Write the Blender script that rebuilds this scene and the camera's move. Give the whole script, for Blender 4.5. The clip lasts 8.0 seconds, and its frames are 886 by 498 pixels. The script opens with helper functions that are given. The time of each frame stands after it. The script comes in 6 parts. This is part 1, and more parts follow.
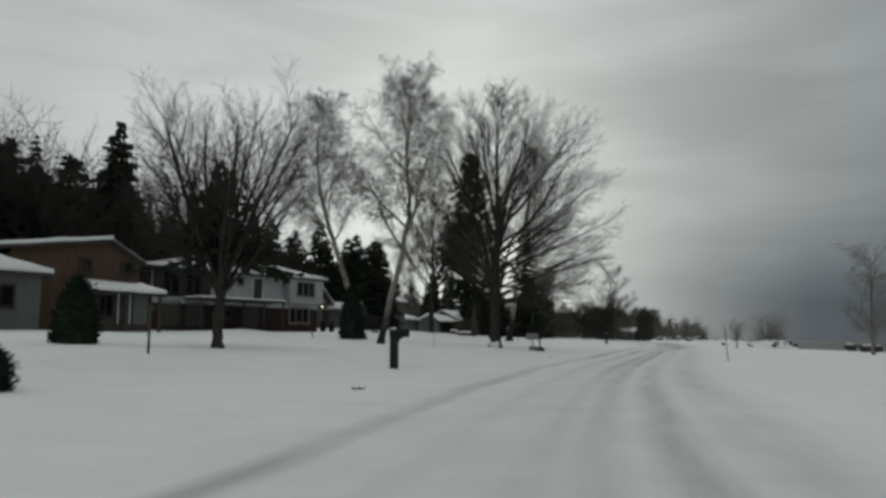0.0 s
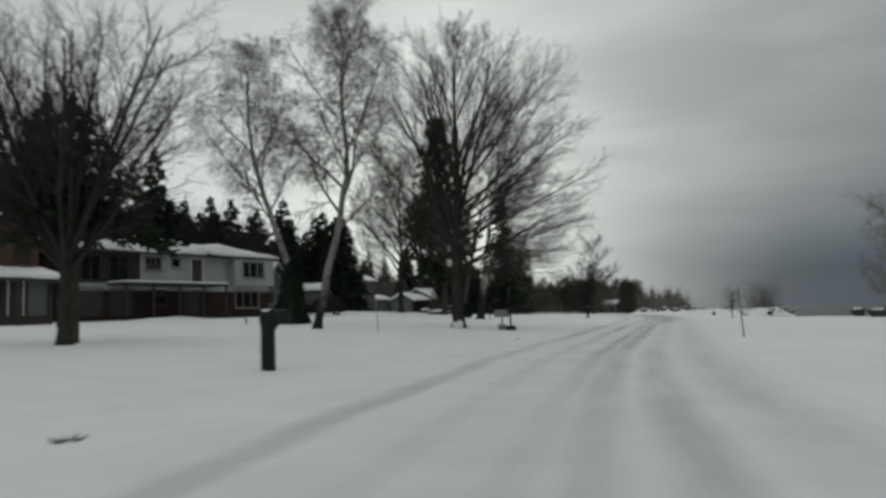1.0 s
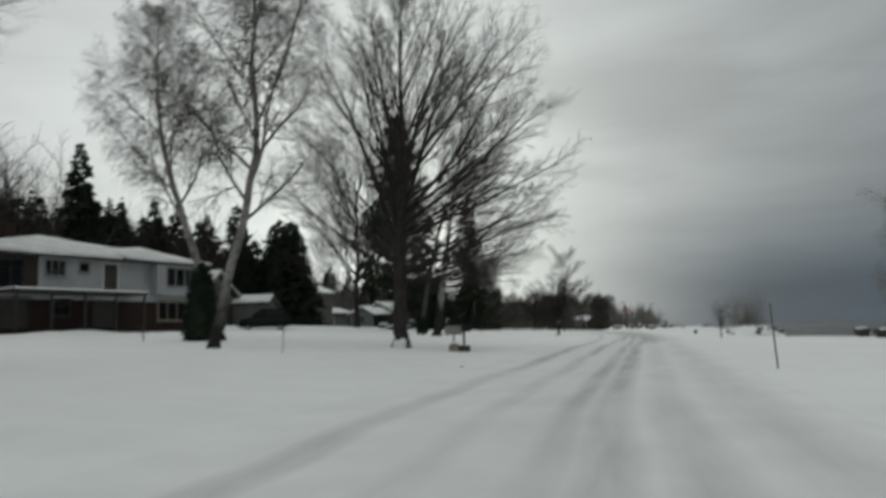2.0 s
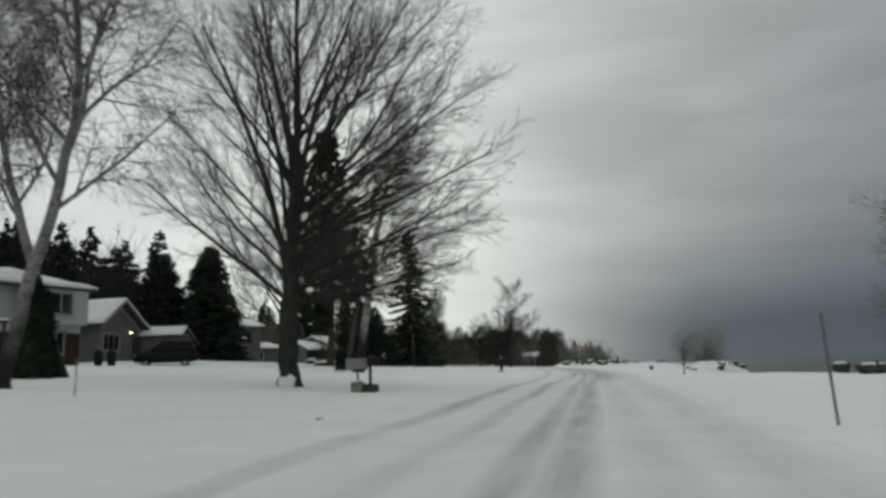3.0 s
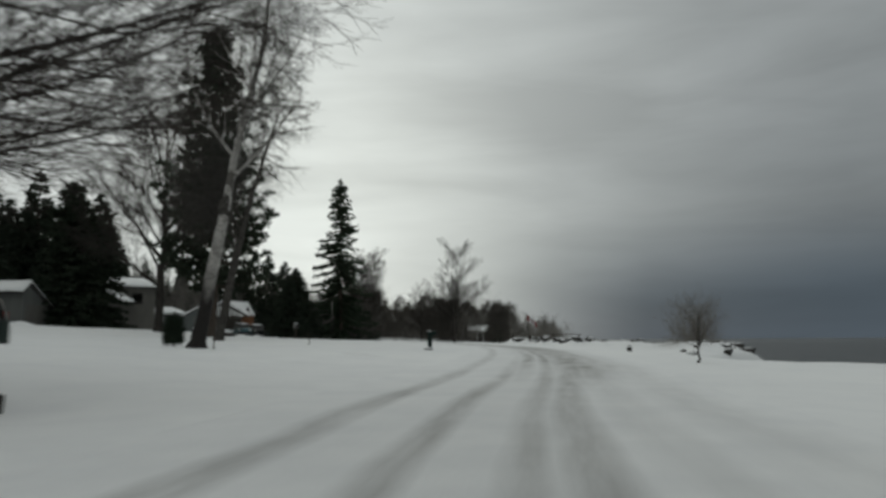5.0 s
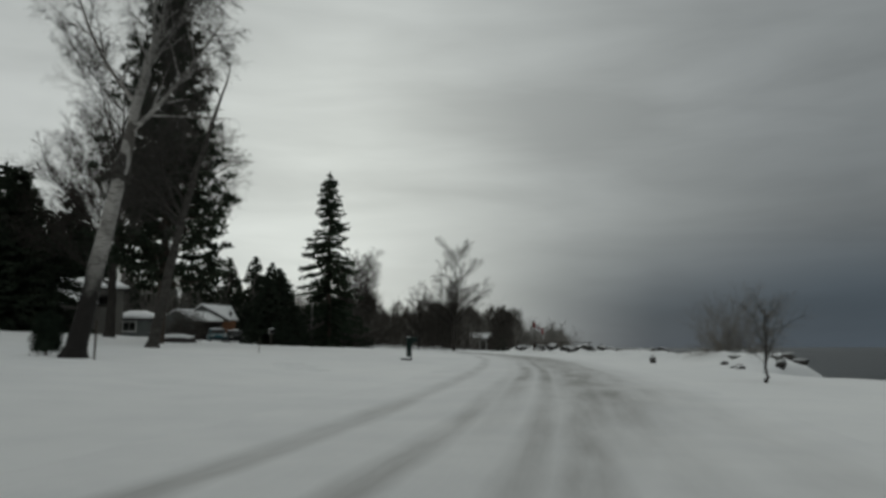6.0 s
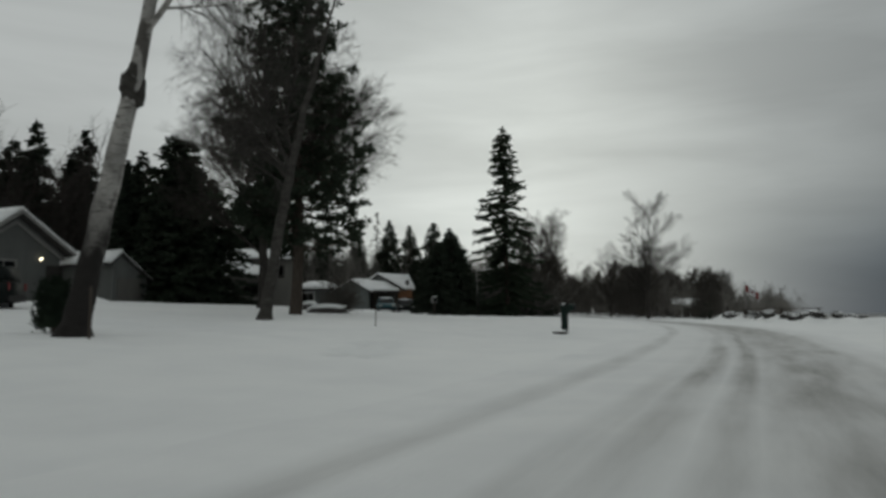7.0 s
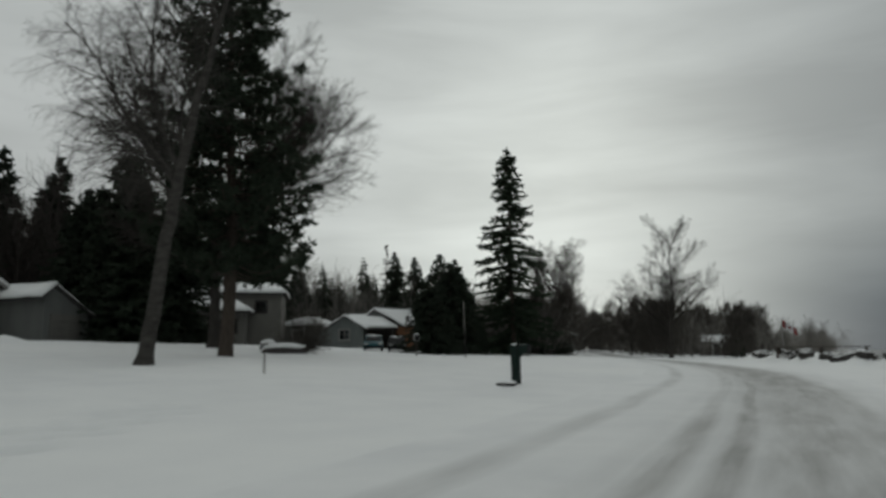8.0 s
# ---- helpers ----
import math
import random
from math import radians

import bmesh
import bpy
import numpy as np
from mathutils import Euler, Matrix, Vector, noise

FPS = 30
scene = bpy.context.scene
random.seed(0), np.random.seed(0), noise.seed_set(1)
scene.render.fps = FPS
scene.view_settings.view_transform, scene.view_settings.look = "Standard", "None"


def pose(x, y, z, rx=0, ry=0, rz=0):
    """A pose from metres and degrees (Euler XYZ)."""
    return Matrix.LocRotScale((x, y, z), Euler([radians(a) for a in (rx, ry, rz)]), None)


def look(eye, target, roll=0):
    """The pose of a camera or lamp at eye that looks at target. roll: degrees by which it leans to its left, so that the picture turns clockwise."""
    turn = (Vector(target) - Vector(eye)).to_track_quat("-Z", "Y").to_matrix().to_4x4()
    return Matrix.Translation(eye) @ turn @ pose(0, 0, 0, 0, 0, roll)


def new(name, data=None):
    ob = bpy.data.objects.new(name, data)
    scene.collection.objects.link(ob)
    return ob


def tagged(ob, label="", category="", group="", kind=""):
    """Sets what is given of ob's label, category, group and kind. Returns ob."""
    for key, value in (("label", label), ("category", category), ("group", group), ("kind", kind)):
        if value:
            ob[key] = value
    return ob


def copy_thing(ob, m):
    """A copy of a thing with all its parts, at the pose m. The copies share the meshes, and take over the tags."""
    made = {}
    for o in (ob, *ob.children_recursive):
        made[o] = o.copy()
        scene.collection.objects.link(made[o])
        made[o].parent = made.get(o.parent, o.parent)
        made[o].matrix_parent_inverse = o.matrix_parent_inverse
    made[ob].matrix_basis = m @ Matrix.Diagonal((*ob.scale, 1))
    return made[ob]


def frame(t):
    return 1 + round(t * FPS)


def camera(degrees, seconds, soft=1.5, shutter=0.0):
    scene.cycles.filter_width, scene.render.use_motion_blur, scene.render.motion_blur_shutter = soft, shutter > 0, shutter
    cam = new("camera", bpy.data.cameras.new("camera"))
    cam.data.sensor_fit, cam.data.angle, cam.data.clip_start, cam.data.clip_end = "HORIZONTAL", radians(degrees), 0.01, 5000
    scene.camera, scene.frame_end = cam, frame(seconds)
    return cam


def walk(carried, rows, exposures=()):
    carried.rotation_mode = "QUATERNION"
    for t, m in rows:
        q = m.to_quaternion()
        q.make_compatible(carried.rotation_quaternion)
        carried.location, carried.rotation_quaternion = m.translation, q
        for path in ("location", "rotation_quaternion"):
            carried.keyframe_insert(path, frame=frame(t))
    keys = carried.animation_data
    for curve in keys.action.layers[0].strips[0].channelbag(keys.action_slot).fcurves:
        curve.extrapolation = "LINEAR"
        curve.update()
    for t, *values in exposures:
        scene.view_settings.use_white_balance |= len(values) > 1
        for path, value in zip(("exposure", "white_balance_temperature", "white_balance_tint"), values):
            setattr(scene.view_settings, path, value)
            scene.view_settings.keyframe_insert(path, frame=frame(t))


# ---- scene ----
cam = camera(62.0, 8.0, soft=3.1, shutter=0.4)
PATH = [
    (0, (1.48, 0.365, 0.97), (0.893, 2.261, 1.214), -0.1),
    (0.3, (1.305, 2.715, 1.032), (0.678, 4.599, 1.27), -1.5),
    (0.5, (1.2, 4.268, 0.996), (0.626, 6.173, 1.2), -3.7),
    (1, (0.838, 8.27, 1.012), (0.299, 10.188, 1.199), -2.2),
    (1.5, (0.477, 12.312, 1.035), (-0.038, 14.242, 1.132), -2.4),
    (2, (0.21, 16.26, 1.088), (-0.254, 18.192, 1.312), -1.7),
    (2.2, (0.197, 18.01, 1.133), (-0.172, 19.953, 1.428), -2.4),
    (3.4, (0.107, 27.725, 0.863), (-0.191, 29.678, 1.18), -0.9),
    (3.5, (0.042, 28.683, 0.913), (-0.238, 30.64, 1.212), -0.5),
    (4, (0.059, 33.106, 0.909), (-0.214, 35.067, 1.189), -1.9),
    (4.5, (-0.033, 37.576, 0.982), (-0.288, 39.539, 1.267), -0.7),
    (5, (0.092, 42.03, 1.09), (-0.123, 44.003, 1.335), -0.4),
    (5.2, (0.156, 43.765, 1.142), (-0.047, 45.737, 1.412), -0.4),
    (6.3, (0.642, 53.493, 1.1), (0.352, 55.455, 1.358), 0.3),
    (6.5, (0.733, 55.33, 1.181), (0.326, 57.277, 1.388), 0.7),
    (7, (0.92, 60.014, 1.186), (0.162, 61.855, 1.37), -0.6),
    (7.2, (0.947, 61.668, 1.27), (0.161, 63.496, 1.477), 1.5),
    (7.5, (1.15, 64.321, 1.242), (0.357, 66.142, 1.484), -0.5),
    (8, (1.485, 68.574, 1.398), (0.65, 70.369, 1.681), -0.7),
]
walk(cam, [(t, look(eye, target, roll)) for t, eye, target, roll in PATH], exposures=[(t, stops, 6450, 3.5) for t, stops in ((0.0, -0.13), (0.5, -0.05), (1.0, -0.01), (2.0, 0.12), (3.5, 0.11), (4.0, -0.01), (4.5, 0.09), (5.0, -0.07), (6.5, -0.31), (7.0, -0.27), (8.0, -0.19))])

# ---- world, sun, exposure ----
SUN_AZ, SUN_EL = -12.0, 17.0          # degrees left of +y, and above the horizon


def socket(tree, node, index, value):
    if hasattr(value, "is_output"):
        tree.links.new(value, node.inputs[index])
    else:
        node.inputs[index].default_value = value


def math_node(tree, op, a, b=0.0, clamp=False):
    n = tree.nodes.new("ShaderNodeMath")
    n.operation, n.use_clamp = op, clamp
    socket(tree, n, 0, a), socket(tree, n, 1, b)
    return n.outputs[0]


def ramp_node(tree, value, stops):
    n = tree.nodes.new("ShaderNodeValToRGB")
    while len(n.color_ramp.elements) < len(stops):
        n.color_ramp.elements.new(0.5)
    for e, (p, c) in zip(n.color_ramp.elements, stops):
        e.position = p
        e.color = (*c, 1) if hasattr(c, "__len__") else (c, c, c, 1)
    socket(tree, n, 0, value)
    return n.outputs[0]


def mix_node(tree, fac, a, b, mode="MIX"):
    n = tree.nodes.new("ShaderNodeMix")
    n.data_type, n.blend_type = "RGBA", mode
    socket(tree, n, 0, fac)
    for i, v in ((6, a), (7, b)):
        socket(tree, n, i, (*v, 1) if isinstance(v, tuple) else v)
    return n.outputs[2]


def noise_node(tree, vector, scale, detail=4.0, rough=0.55, dist=0.0):
    n = tree.nodes.new("ShaderNodeTexNoise")
    tree.links.new(vector, n.inputs["Vector"])
    n.inputs["Scale"].default_value, n.inputs["Detail"].default_value = scale, detail
    n.inputs["Roughness"].default_value, n.inputs["Distortion"].default_value = rough, dist
    return n.outputs["Fac"]


def mapped(tree, vector, scale=(1, 1, 1), rot=(0, 0, 0)):
    n = tree.nodes.new("ShaderNodeMapping")
    tree.links.new(vector, n.inputs["Vector"])
    n.inputs["Scale"].default_value, n.inputs["Rotation"].default_value = scale, rot
    return n.outputs[0]


def dot_node(tree, vector, v):
    n = tree.nodes.new("ShaderNodeVectorMath")
    n.operation = "DOT_PRODUCT"
    tree.links.new(vector, n.inputs[0])
    n.inputs[1].default_value = v
    return n.outputs["Value"]


def heading(az, el):
    a, e = radians(az), radians(el)
    return (math.sin(a) * math.cos(e), math.cos(a) * math.cos(e), math.sin(e))


world = bpy.data.worlds.new("overcast_sky")
scene.world = world
world.use_nodes = True
wt = world.node_tree
wt.nodes.clear()
ways = wt.nodes.new("ShaderNodeTexCoord").outputs["Generated"]
up = dot_node(wt, ways, (0, 0, 1))
# layered cloud: height gradient, thin bright place over the hidden sun, dark snow cloud low over the lake
sky = ramp_node(wt, up, [(0.0, (0.46, 0.47, 0.475)), (0.10, (0.50, 0.505, 0.505)), (0.30, (0.54, 0.545, 0.55)), (0.6, (0.50, 0.51, 0.515)), (1.0, (0.50, 0.51, 0.515))])
near_sun = ramp_node(wt, dot_node(wt, ways, heading(-15, 7)), [(0.84, 0.0), (0.95, 0.35), (1.0, 1.0)])
sky = mix_node(wt, near_sun, sky, (0.86, 0.87, 0.85))
bank = math_node(wt, "MULTIPLY", ramp_node(wt, dot_node(wt, ways, heading(62, 0)), [(0.22, 0.0), (0.50, 0.56), (0.76, 0.97), (1.0, 1.0)]),
                 ramp_node(wt, up, [(0.0, 1.0), (0.06, 0.94), (0.15, 0.68), (0.32, 0.56), (0.62, 0.40), (0.95, 0.0)]))
sky = mix_node(wt, bank, sky, (0.062, 0.077, 0.097))
low = math_node(wt, "MULTIPLY", ramp_node(wt, math_node(wt, "MULTIPLY_ADD", dot_node(wt, ways, (1, 0, 0)), 0.5), [(0.46, 0.0), (0.53, 0.40), (0.58, 0.82), (0.70, 0.97)]),
                ramp_node(wt, up, [(0.0, 1.0), (0.045, 0.92), (0.10, 0.45), (0.17, 0.0)]))
sky = mix_node(wt, low, sky, (0.075, 0.094, 0.120))
streak = noise_node(wt, mapped(wt, ways, (1.3, 1.3, 7.0), (0, 0.05, 0.3)), 2.2, 5.0, 0.5, 0.3)
sky = mix_node(wt, 1.0, sky, ramp_node(wt, streak, [(0.30, 0.86), (0.50, 1.0), (0.70, 1.12)]), "MULTIPLY")
clear = wt.nodes.new("ShaderNodeTexSky")
clear.sky_type, clear.sun_disc = "NISHITA", False
clear.sun_elevation, clear.sun_rotation = radians(SUN_EL), radians(SUN_AZ)
thin = mix_node(wt, 1.0, clear.outputs[0], (0.05, 0.05, 0.05), "MULTIPLY")
sky = mix_node(wt, 0.985, thin, sky)
back = wt.nodes.new("ShaderNodeBackground")
wt.links.new(sky, back.inputs[0])
back.inputs[1].default_value = 0.97
wt.links.new(back.outputs[0], wt.nodes.new("ShaderNodeOutputWorld").inputs[0])

sun = new("sun", bpy.data.lights.new("sun", "SUN"))
sun.data.energy, sun.data.angle, sun.data.color = 0.4, radians(30), (1.0, 0.95, 0.88)
sun.matrix_world = look(Vector(heading(SUN_AZ, SUN_EL)) * 50, (0, 0, 0))

# ---- materials ----


def material(name, build):
    m = bpy.data.materials.new(name)
    m.use_nodes = True
    t = m.node_tree
    b = t.nodes["Principled BSDF"]
    build(t, b, t.nodes.new("ShaderNodeTexCoord"))
    return m


def bump(t, b, height, strength, distance):
    n = t.nodes.new("ShaderNodeBump")
    n.inputs["Strength"].default_value, n.inputs["Distance"].default_value = strength, distance
    t.links.new(height, n.inputs["Height"])
    t.links.new(n.outputs[0], b.inputs["Normal"])


def plain(name, colour, rough=0.7, scale=2.0, vary=0.25, relief=0.3, depth=0.01, metal=0.0, stretch=(1, 1, 1), random_tint=0.0, gloss=0.25):
    """A surface with variation at two scales and fine relief."""
    def build(t, b, tc):
        v = mapped(t, tc.outputs["Object"], stretch)
        big, fine = noise_node(t, v, scale), noise_node(t, v, scale * 11, 6)
        k = math_node(t, "ADD", math_node(t, "MULTIPLY", big, 0.6), math_node(t, "MULTIPLY", fine, 0.4))
        dark, light = tuple(c * (1 - vary) for c in colour), tuple(min(1, c * (1 + vary)) for c in colour)
        col = ramp_node(t, k, [(0.33, dark), (0.67, light)])
        if random_tint:
            info = t.nodes.new("ShaderNodeObjectInfo")
            r = math_node(t, "MULTIPLY_ADD", info.outputs["Random"], random_tint)
            r.node.inputs[2].default_value = 1 - random_tint / 2
            col = mix_node(t, 1.0, col, r, "MULTIPLY")
        t.links.new(col, b.inputs["Base Color"])
        b.inputs["Roughness"].default_value, b.inputs["Metallic"].default_value, b.inputs["Specular IOR Level"].default_value = rough, metal, gloss
        bump(t, b, fine, relief, depth)
    return material(name, build)


def snow_build(t, b, tc):
    v = tc.outputs["Object"]
    big, mid, fine = noise_node(t, v, 0.09, 3), noise_node(t, v, 0.8, 5), noise_node(t, v, 22, 4)
    k = math_node(t, "ADD", math_node(t, "MULTIPLY", big, 0.55), math_node(t, "MULTIPLY", mid, 0.45))
    t.links.new(ramp_node(t, k, [(0.3, (0.775, 0.783, 0.788)), (0.5, (0.84, 0.847, 0.845)), (0.7, (0.885, 0.89, 0.88))]), b.inputs["Base Color"])
    b.inputs["Roughness"].default_value, b.inputs["Specular IOR Level"].default_value = 0.9, 0.12
    bump(t, b, math_node(t, "ADD", mid, math_node(t, "MULTIPLY", fine, 0.12)), 0.3, 0.04)


def road_build(t, b, tc):
    """Packed snow: u runs across the road in metres, v along it. Dirty wheel tracks, broken and smeared lengthwise."""
    uv = tc.outputs["UV"]
    wander = noise_node(t, mapped(t, uv, (0.0, 1, 1)), 0.09, 3)
    sep = t.nodes.new("ShaderNodeSeparateXYZ")
    t.links.new(uv, sep.inputs[0])
    u = math_node(t, "ADD", sep.outputs[0], math_node(t, "MULTIPLY", math_node(t, "SUBTRACT", wander, 0.5), 0.4))
    along = math_node(t, "DIVIDE", sep.outputs[1], 100.0)
    dirt = None
    # wheel tracks: offset, half width, and how strong they are along the road
    tracks = ((-2.2, 0.36, ((0.05, 0.68), (0.16, 0.55), (0.30, 0.45), (0.36, 0.6), (0.45, 0.85), (0.58, 0.8), (0.66, 0.4), (0.84, 0.45))), (-0.42, 0.36, ((0.58, 0.0), (0.67, 0.75), (0.77, 0.85), (0.86, 0.45))),
              (-0.86, 0.30, ((0.10, 0.14), (0.34, 0.28), (0.46, 0.75), (0.60, 0.7), (0.70, 0.3), (0.80, 0.1))), (0.22, 0.30, ((0.20, 0.2), (0.34, 0.75), (0.50, 0.5), (0.66, 0.6), (0.77, 0.9))),
              (0.72, 0.36, ((0.10, 0.3), (0.28, 0.6), (0.36, 0.85), (0.56, 0.8), (0.68, 0.45))), (1.2, 1.05, ((0.56, 0.0), (0.65, 0.95), (0.80, 0.95))),
              (1.55, 0.42, ((0.05, 0.66), (0.24, 0.5), (0.36, 0.2), (0.72, 0.3))), (1.9, 0.8, ((0.58, 0.0), (0.67, 0.62), (0.86, 0.8))), (2.6, 0.7, ((0.05, 0.35), (0.40, 0.3), (0.72, 0.2))))
    for centre, half, amount in tracks:
        d = math_node(t, "DIVIDE", math_node(t, "ABSOLUTE", math_node(t, "SUBTRACT", u, centre)), half)
        w = math_node(t, "MULTIPLY", ramp_node(t, math_node(t, "SUBTRACT", 1.0, d, True), [(0.0, 0.0), (0.75, 1.0)]), ramp_node(t, along, list(amount)))
        dirt = w if dirt is None else math_node(t, "MAXIMUM", dirt, w)
    smear = noise_node(t, mapped(t, uv, (2.2, 0.28, 1)), 1.0, 5, 0.6)
    patch = noise_node(t, mapped(t, uv, (0.45, 0.13, 1)), 1.0, 4)
    dirt = math_node(t, "MULTIPLY", dirt, ramp_node(t, smear, [(0.32, 0.42), (0.64, 1.0)]))
    dirt = math_node(t, "MULTIPLY", dirt, ramp_node(t, patch, [(0.34, 0.6), (0.62, 1.0)]))
    lane = math_node(t, "MULTIPLY", math_node(t, "SUBTRACT", 1.0, math_node(t, "DIVIDE", math_node(t, "ABSOLUTE", u), 3.3), True), 0.16)
    bend = math_node(t, "MULTIPLY", ramp_node(t, math_node(t, "DIVIDE", math_node(t, "ADD", u, 5.0), 10.0), [(0.44, 0.0), (0.52, 0.55), (0.60, 0.85), (0.69, 0.8), (0.74, 0.0)]),
                     ramp_node(t, math_node(t, "DIVIDE", sep.outputs[1], 100.0), [(0.70, 0.0), (0.84, 0.7), (1.0, 1.0)]))
    bend = math_node(t, "MULTIPLY", bend, ramp_node(t, smear, [(0.34, 0.62), (0.60, 1.0)]))
    dirt = math_node(t, "MAXIMUM", dirt, bend)
    dirt = math_node(t, "ADD", dirt, lane, True)
    grain = noise_node(t, tc.outputs["Object"], 14, 5)
    clean = ramp_node(t, noise_node(t, tc.outputs["Object"], 0.7, 5), [(0.3, (0.775, 0.783, 0.788)), (0.7, (0.865, 0.87, 0.865))])
    t.links.new(mix_node(t, dirt, clean, (0.335, 0.332, 0.322)), b.inputs["Base Color"])
    b.inputs["Roughness"].default_value, b.inputs["Specular IOR Level"].default_value = 0.9, 0.12
    bump(t, b, math_node(t, "ADD", smear, math_node(t, "MULTIPLY", grain, 0.4)), 0.6, 0.05)


def birch_build(t, b, tc, foot_reach=(0.14, 0.60), pale=1.0):
    v = tc.outputs["Object"]
    bands = noise_node(t, mapped(t, v, (2.0, 2.0, 14.0)), 1.6, 6, 0.65)
    patches = noise_node(t, mapped(t, v, (1.2, 1.2, 0.7)), 1.3, 4)
    white = ramp_node(t, patches, [(0.3, (0.10 * pale, 0.096 * pale, 0.09 * pale)), (0.55, (0.26 * pale, 0.25 * pale, 0.235 * pale))])
    col = mix_node(t, ramp_node(t, bands, [(0.36, 1.0), (0.47, 0.0)]), white, (0.06, 0.055, 0.05))
    col = mix_node(t, ramp_node(t, patches, [(0.60, 0.0), (0.66, 0.85)]), col, (0.07, 0.063, 0.056))
    sep = t.nodes.new("ShaderNodeSeparateXYZ")
    t.links.new(v, sep.inputs[0])
    foot = math_node(t, "ADD", math_node(t, "DIVIDE", sep.outputs[2], 6.0), math_node(t, "MULTIPLY", math_node(t, "SUBTRACT", patches, 0.5), 0.6))
    col = mix_node(t, ramp_node(t, foot, [(foot_reach[0], 0.97), (foot_reach[1], 0.0)]), col, (0.016, 0.014, 0.013))
    t.links.new(col, b.inputs["Base Color"])
    b.inputs["Roughness"].default_value = 0.7
    b.inputs["Specular IOR Level"].default_value = 0.12
    bump(t, b, bands, 0.5, 0.02)


def brick_build(t, b, tc):
    n = t.nodes.new("ShaderNodeTexBrick")
    t.links.new(mapped(t, tc.outputs["Object"], (1, 1, 1), (radians(90), 0, 0)), n.inputs["Vector"])
    n.inputs["Scale"].default_value, n.inputs["Brick Width"].default_value, n.inputs["Row Height"].default_value = 1.0, 0.22, 0.075
    n.inputs["Mortar Size"].default_value = 0.006
    n.inputs["Color1"].default_value, n.inputs["Color2"].default_value = (0.036, 0.019, 0.016, 1), (0.026, 0.016, 0.014, 1)
    n.inputs["Mortar"].default_value = (0.065, 0.058, 0.053, 1)
    stain = noise_node(t, tc.outputs["Object"], 0.6, 4)
    t.links.new(mix_node(t, 1.0, n.outputs["Color"], ramp_node(t, stain, [(0.3, 0.75), (0.7, 1.1)]), "MULTIPLY"), b.inputs["Base Color"])
    b.inputs["Roughness"].default_value = 0.85
    b.inputs["Specular IOR Level"].default_value = 0.12
    bump(t, b, n.outputs["Fac"], -0.4, 0.01)


def siding(name, colour):
    def build(t, b, tc):
        sep = t.nodes.new("ShaderNodeSeparateXYZ")
        t.links.new(tc.outputs["Object"], sep.inputs[0])
        lap = math_node(t, "FRACT", math_node(t, "MULTIPLY", sep.outputs[2], 1 / 0.18))
        stain = noise_node(t, mapped(t, tc.outputs["Object"], (1, 1, 0.35)), 0.9, 5)
        k = mix_node(t, 1.0, ramp_node(t, stain, [(0.3, 0.82), (0.7, 1.06)]), ramp_node(t, lap, [(0.0, 0.72), (0.10, 1.0), (1.0, 0.95)]), "MULTIPLY")
        t.links.new(mix_node(t, 1.0, k, colour, "MULTIPLY"), b.inputs["Base Color"])
        b.inputs["Roughness"].default_value = 0.6
        b.inputs["Specular IOR Level"].default_value = 0.12
        bump(t, b, lap, 0.5, 0.015)
    return material(name, build)


def water_build(t, b, tc):
    v = mapped(t, tc.outputs["Object"], (0.25, 0.6, 1), (0, 0, 0.5))
    wave, swell = noise_node(t, v, 2.2, 6, 0.6), noise_node(t, v, 0.15, 4)
    t.links.new(ramp_node(t, swell, [(0.35, (0.028, 0.034, 0.038)), (0.65, (0.05, 0.058, 0.062))]), b.inputs["Base Color"])
    b.inputs["Roughness"].default_value, b.inputs["IOR"].default_value = 0.35, 1.33
    bump(t, b, wave, 1.0, 0.6)


def glass_build(t, b, tc):
    b.inputs["Base Color"].default_value = (0.75, 0.80, 0.80, 1)
    b.inputs["Transmission Weight"].default_value, b.inputs["Roughness"].default_value, b.inputs["IOR"].default_value = 1.0, 0.03, 1.3
    t.links.new(ramp_node(t, noise_node(t, tc.outputs["Object"], 1.5), [(0.3, 0.02), (0.7, 0.07)]), b.inputs["Roughness"])


def lamp_build(t, b, tc):
    b.inputs["Base Color"].default_value = (0.9, 0.85, 0.75, 1)
    b.inputs["Emission Color"].default_value, b.inputs["Emission Strength"].default_value = (1.0, 0.86, 0.62, 1), 5.0


SNOW, ROAD_SNOW = material("snow", snow_build), material("packed_road_snow", road_build)
BIRCH, BRICK, WATER, GLASS, GLOW = (material(n, f) for n, f in (("birch_bark", birch_build), ("red_brick", brick_build), ("lake_water", water_build), ("window_glass", glass_build), ("lit_bulb", lamp_build)))
OLD_BIRCH = material("old_birch_bark", lambda t, b, tc: birch_build(t, b, tc, (0.34, 0.66), 1.45))
BARK = plain("dark_bark", (0.046, 0.042, 0.038), 0.9, 3.0, 0.45, 0.8, 0.03, stretch=(2.5, 2.5, 0.5), gloss=0.06)
GREY_BARK = plain("grey_birch_bark", (0.062, 0.058, 0.053), 0.9, 2.0, 0.5, 0.6, 0.02, stretch=(1.5, 1.5, 3.0), gloss=0.06)
PINE_BARK = plain("pine_bark", (0.075, 0.062, 0.052), 0.9, 3.0, 0.4, 0.8, 0.03, stretch=(2.5, 2.5, 0.6), gloss=0.06)
TWIG = plain("twig_bark", (0.055, 0.048, 0.044), 0.9, 1.5, 0.25, 0.2, gloss=0.06)
PALE_TWIG = plain("pale_twig_bark", (0.20, 0.185, 0.165), 0.9, 1.5, 0.25, 0.2, gloss=0.06)
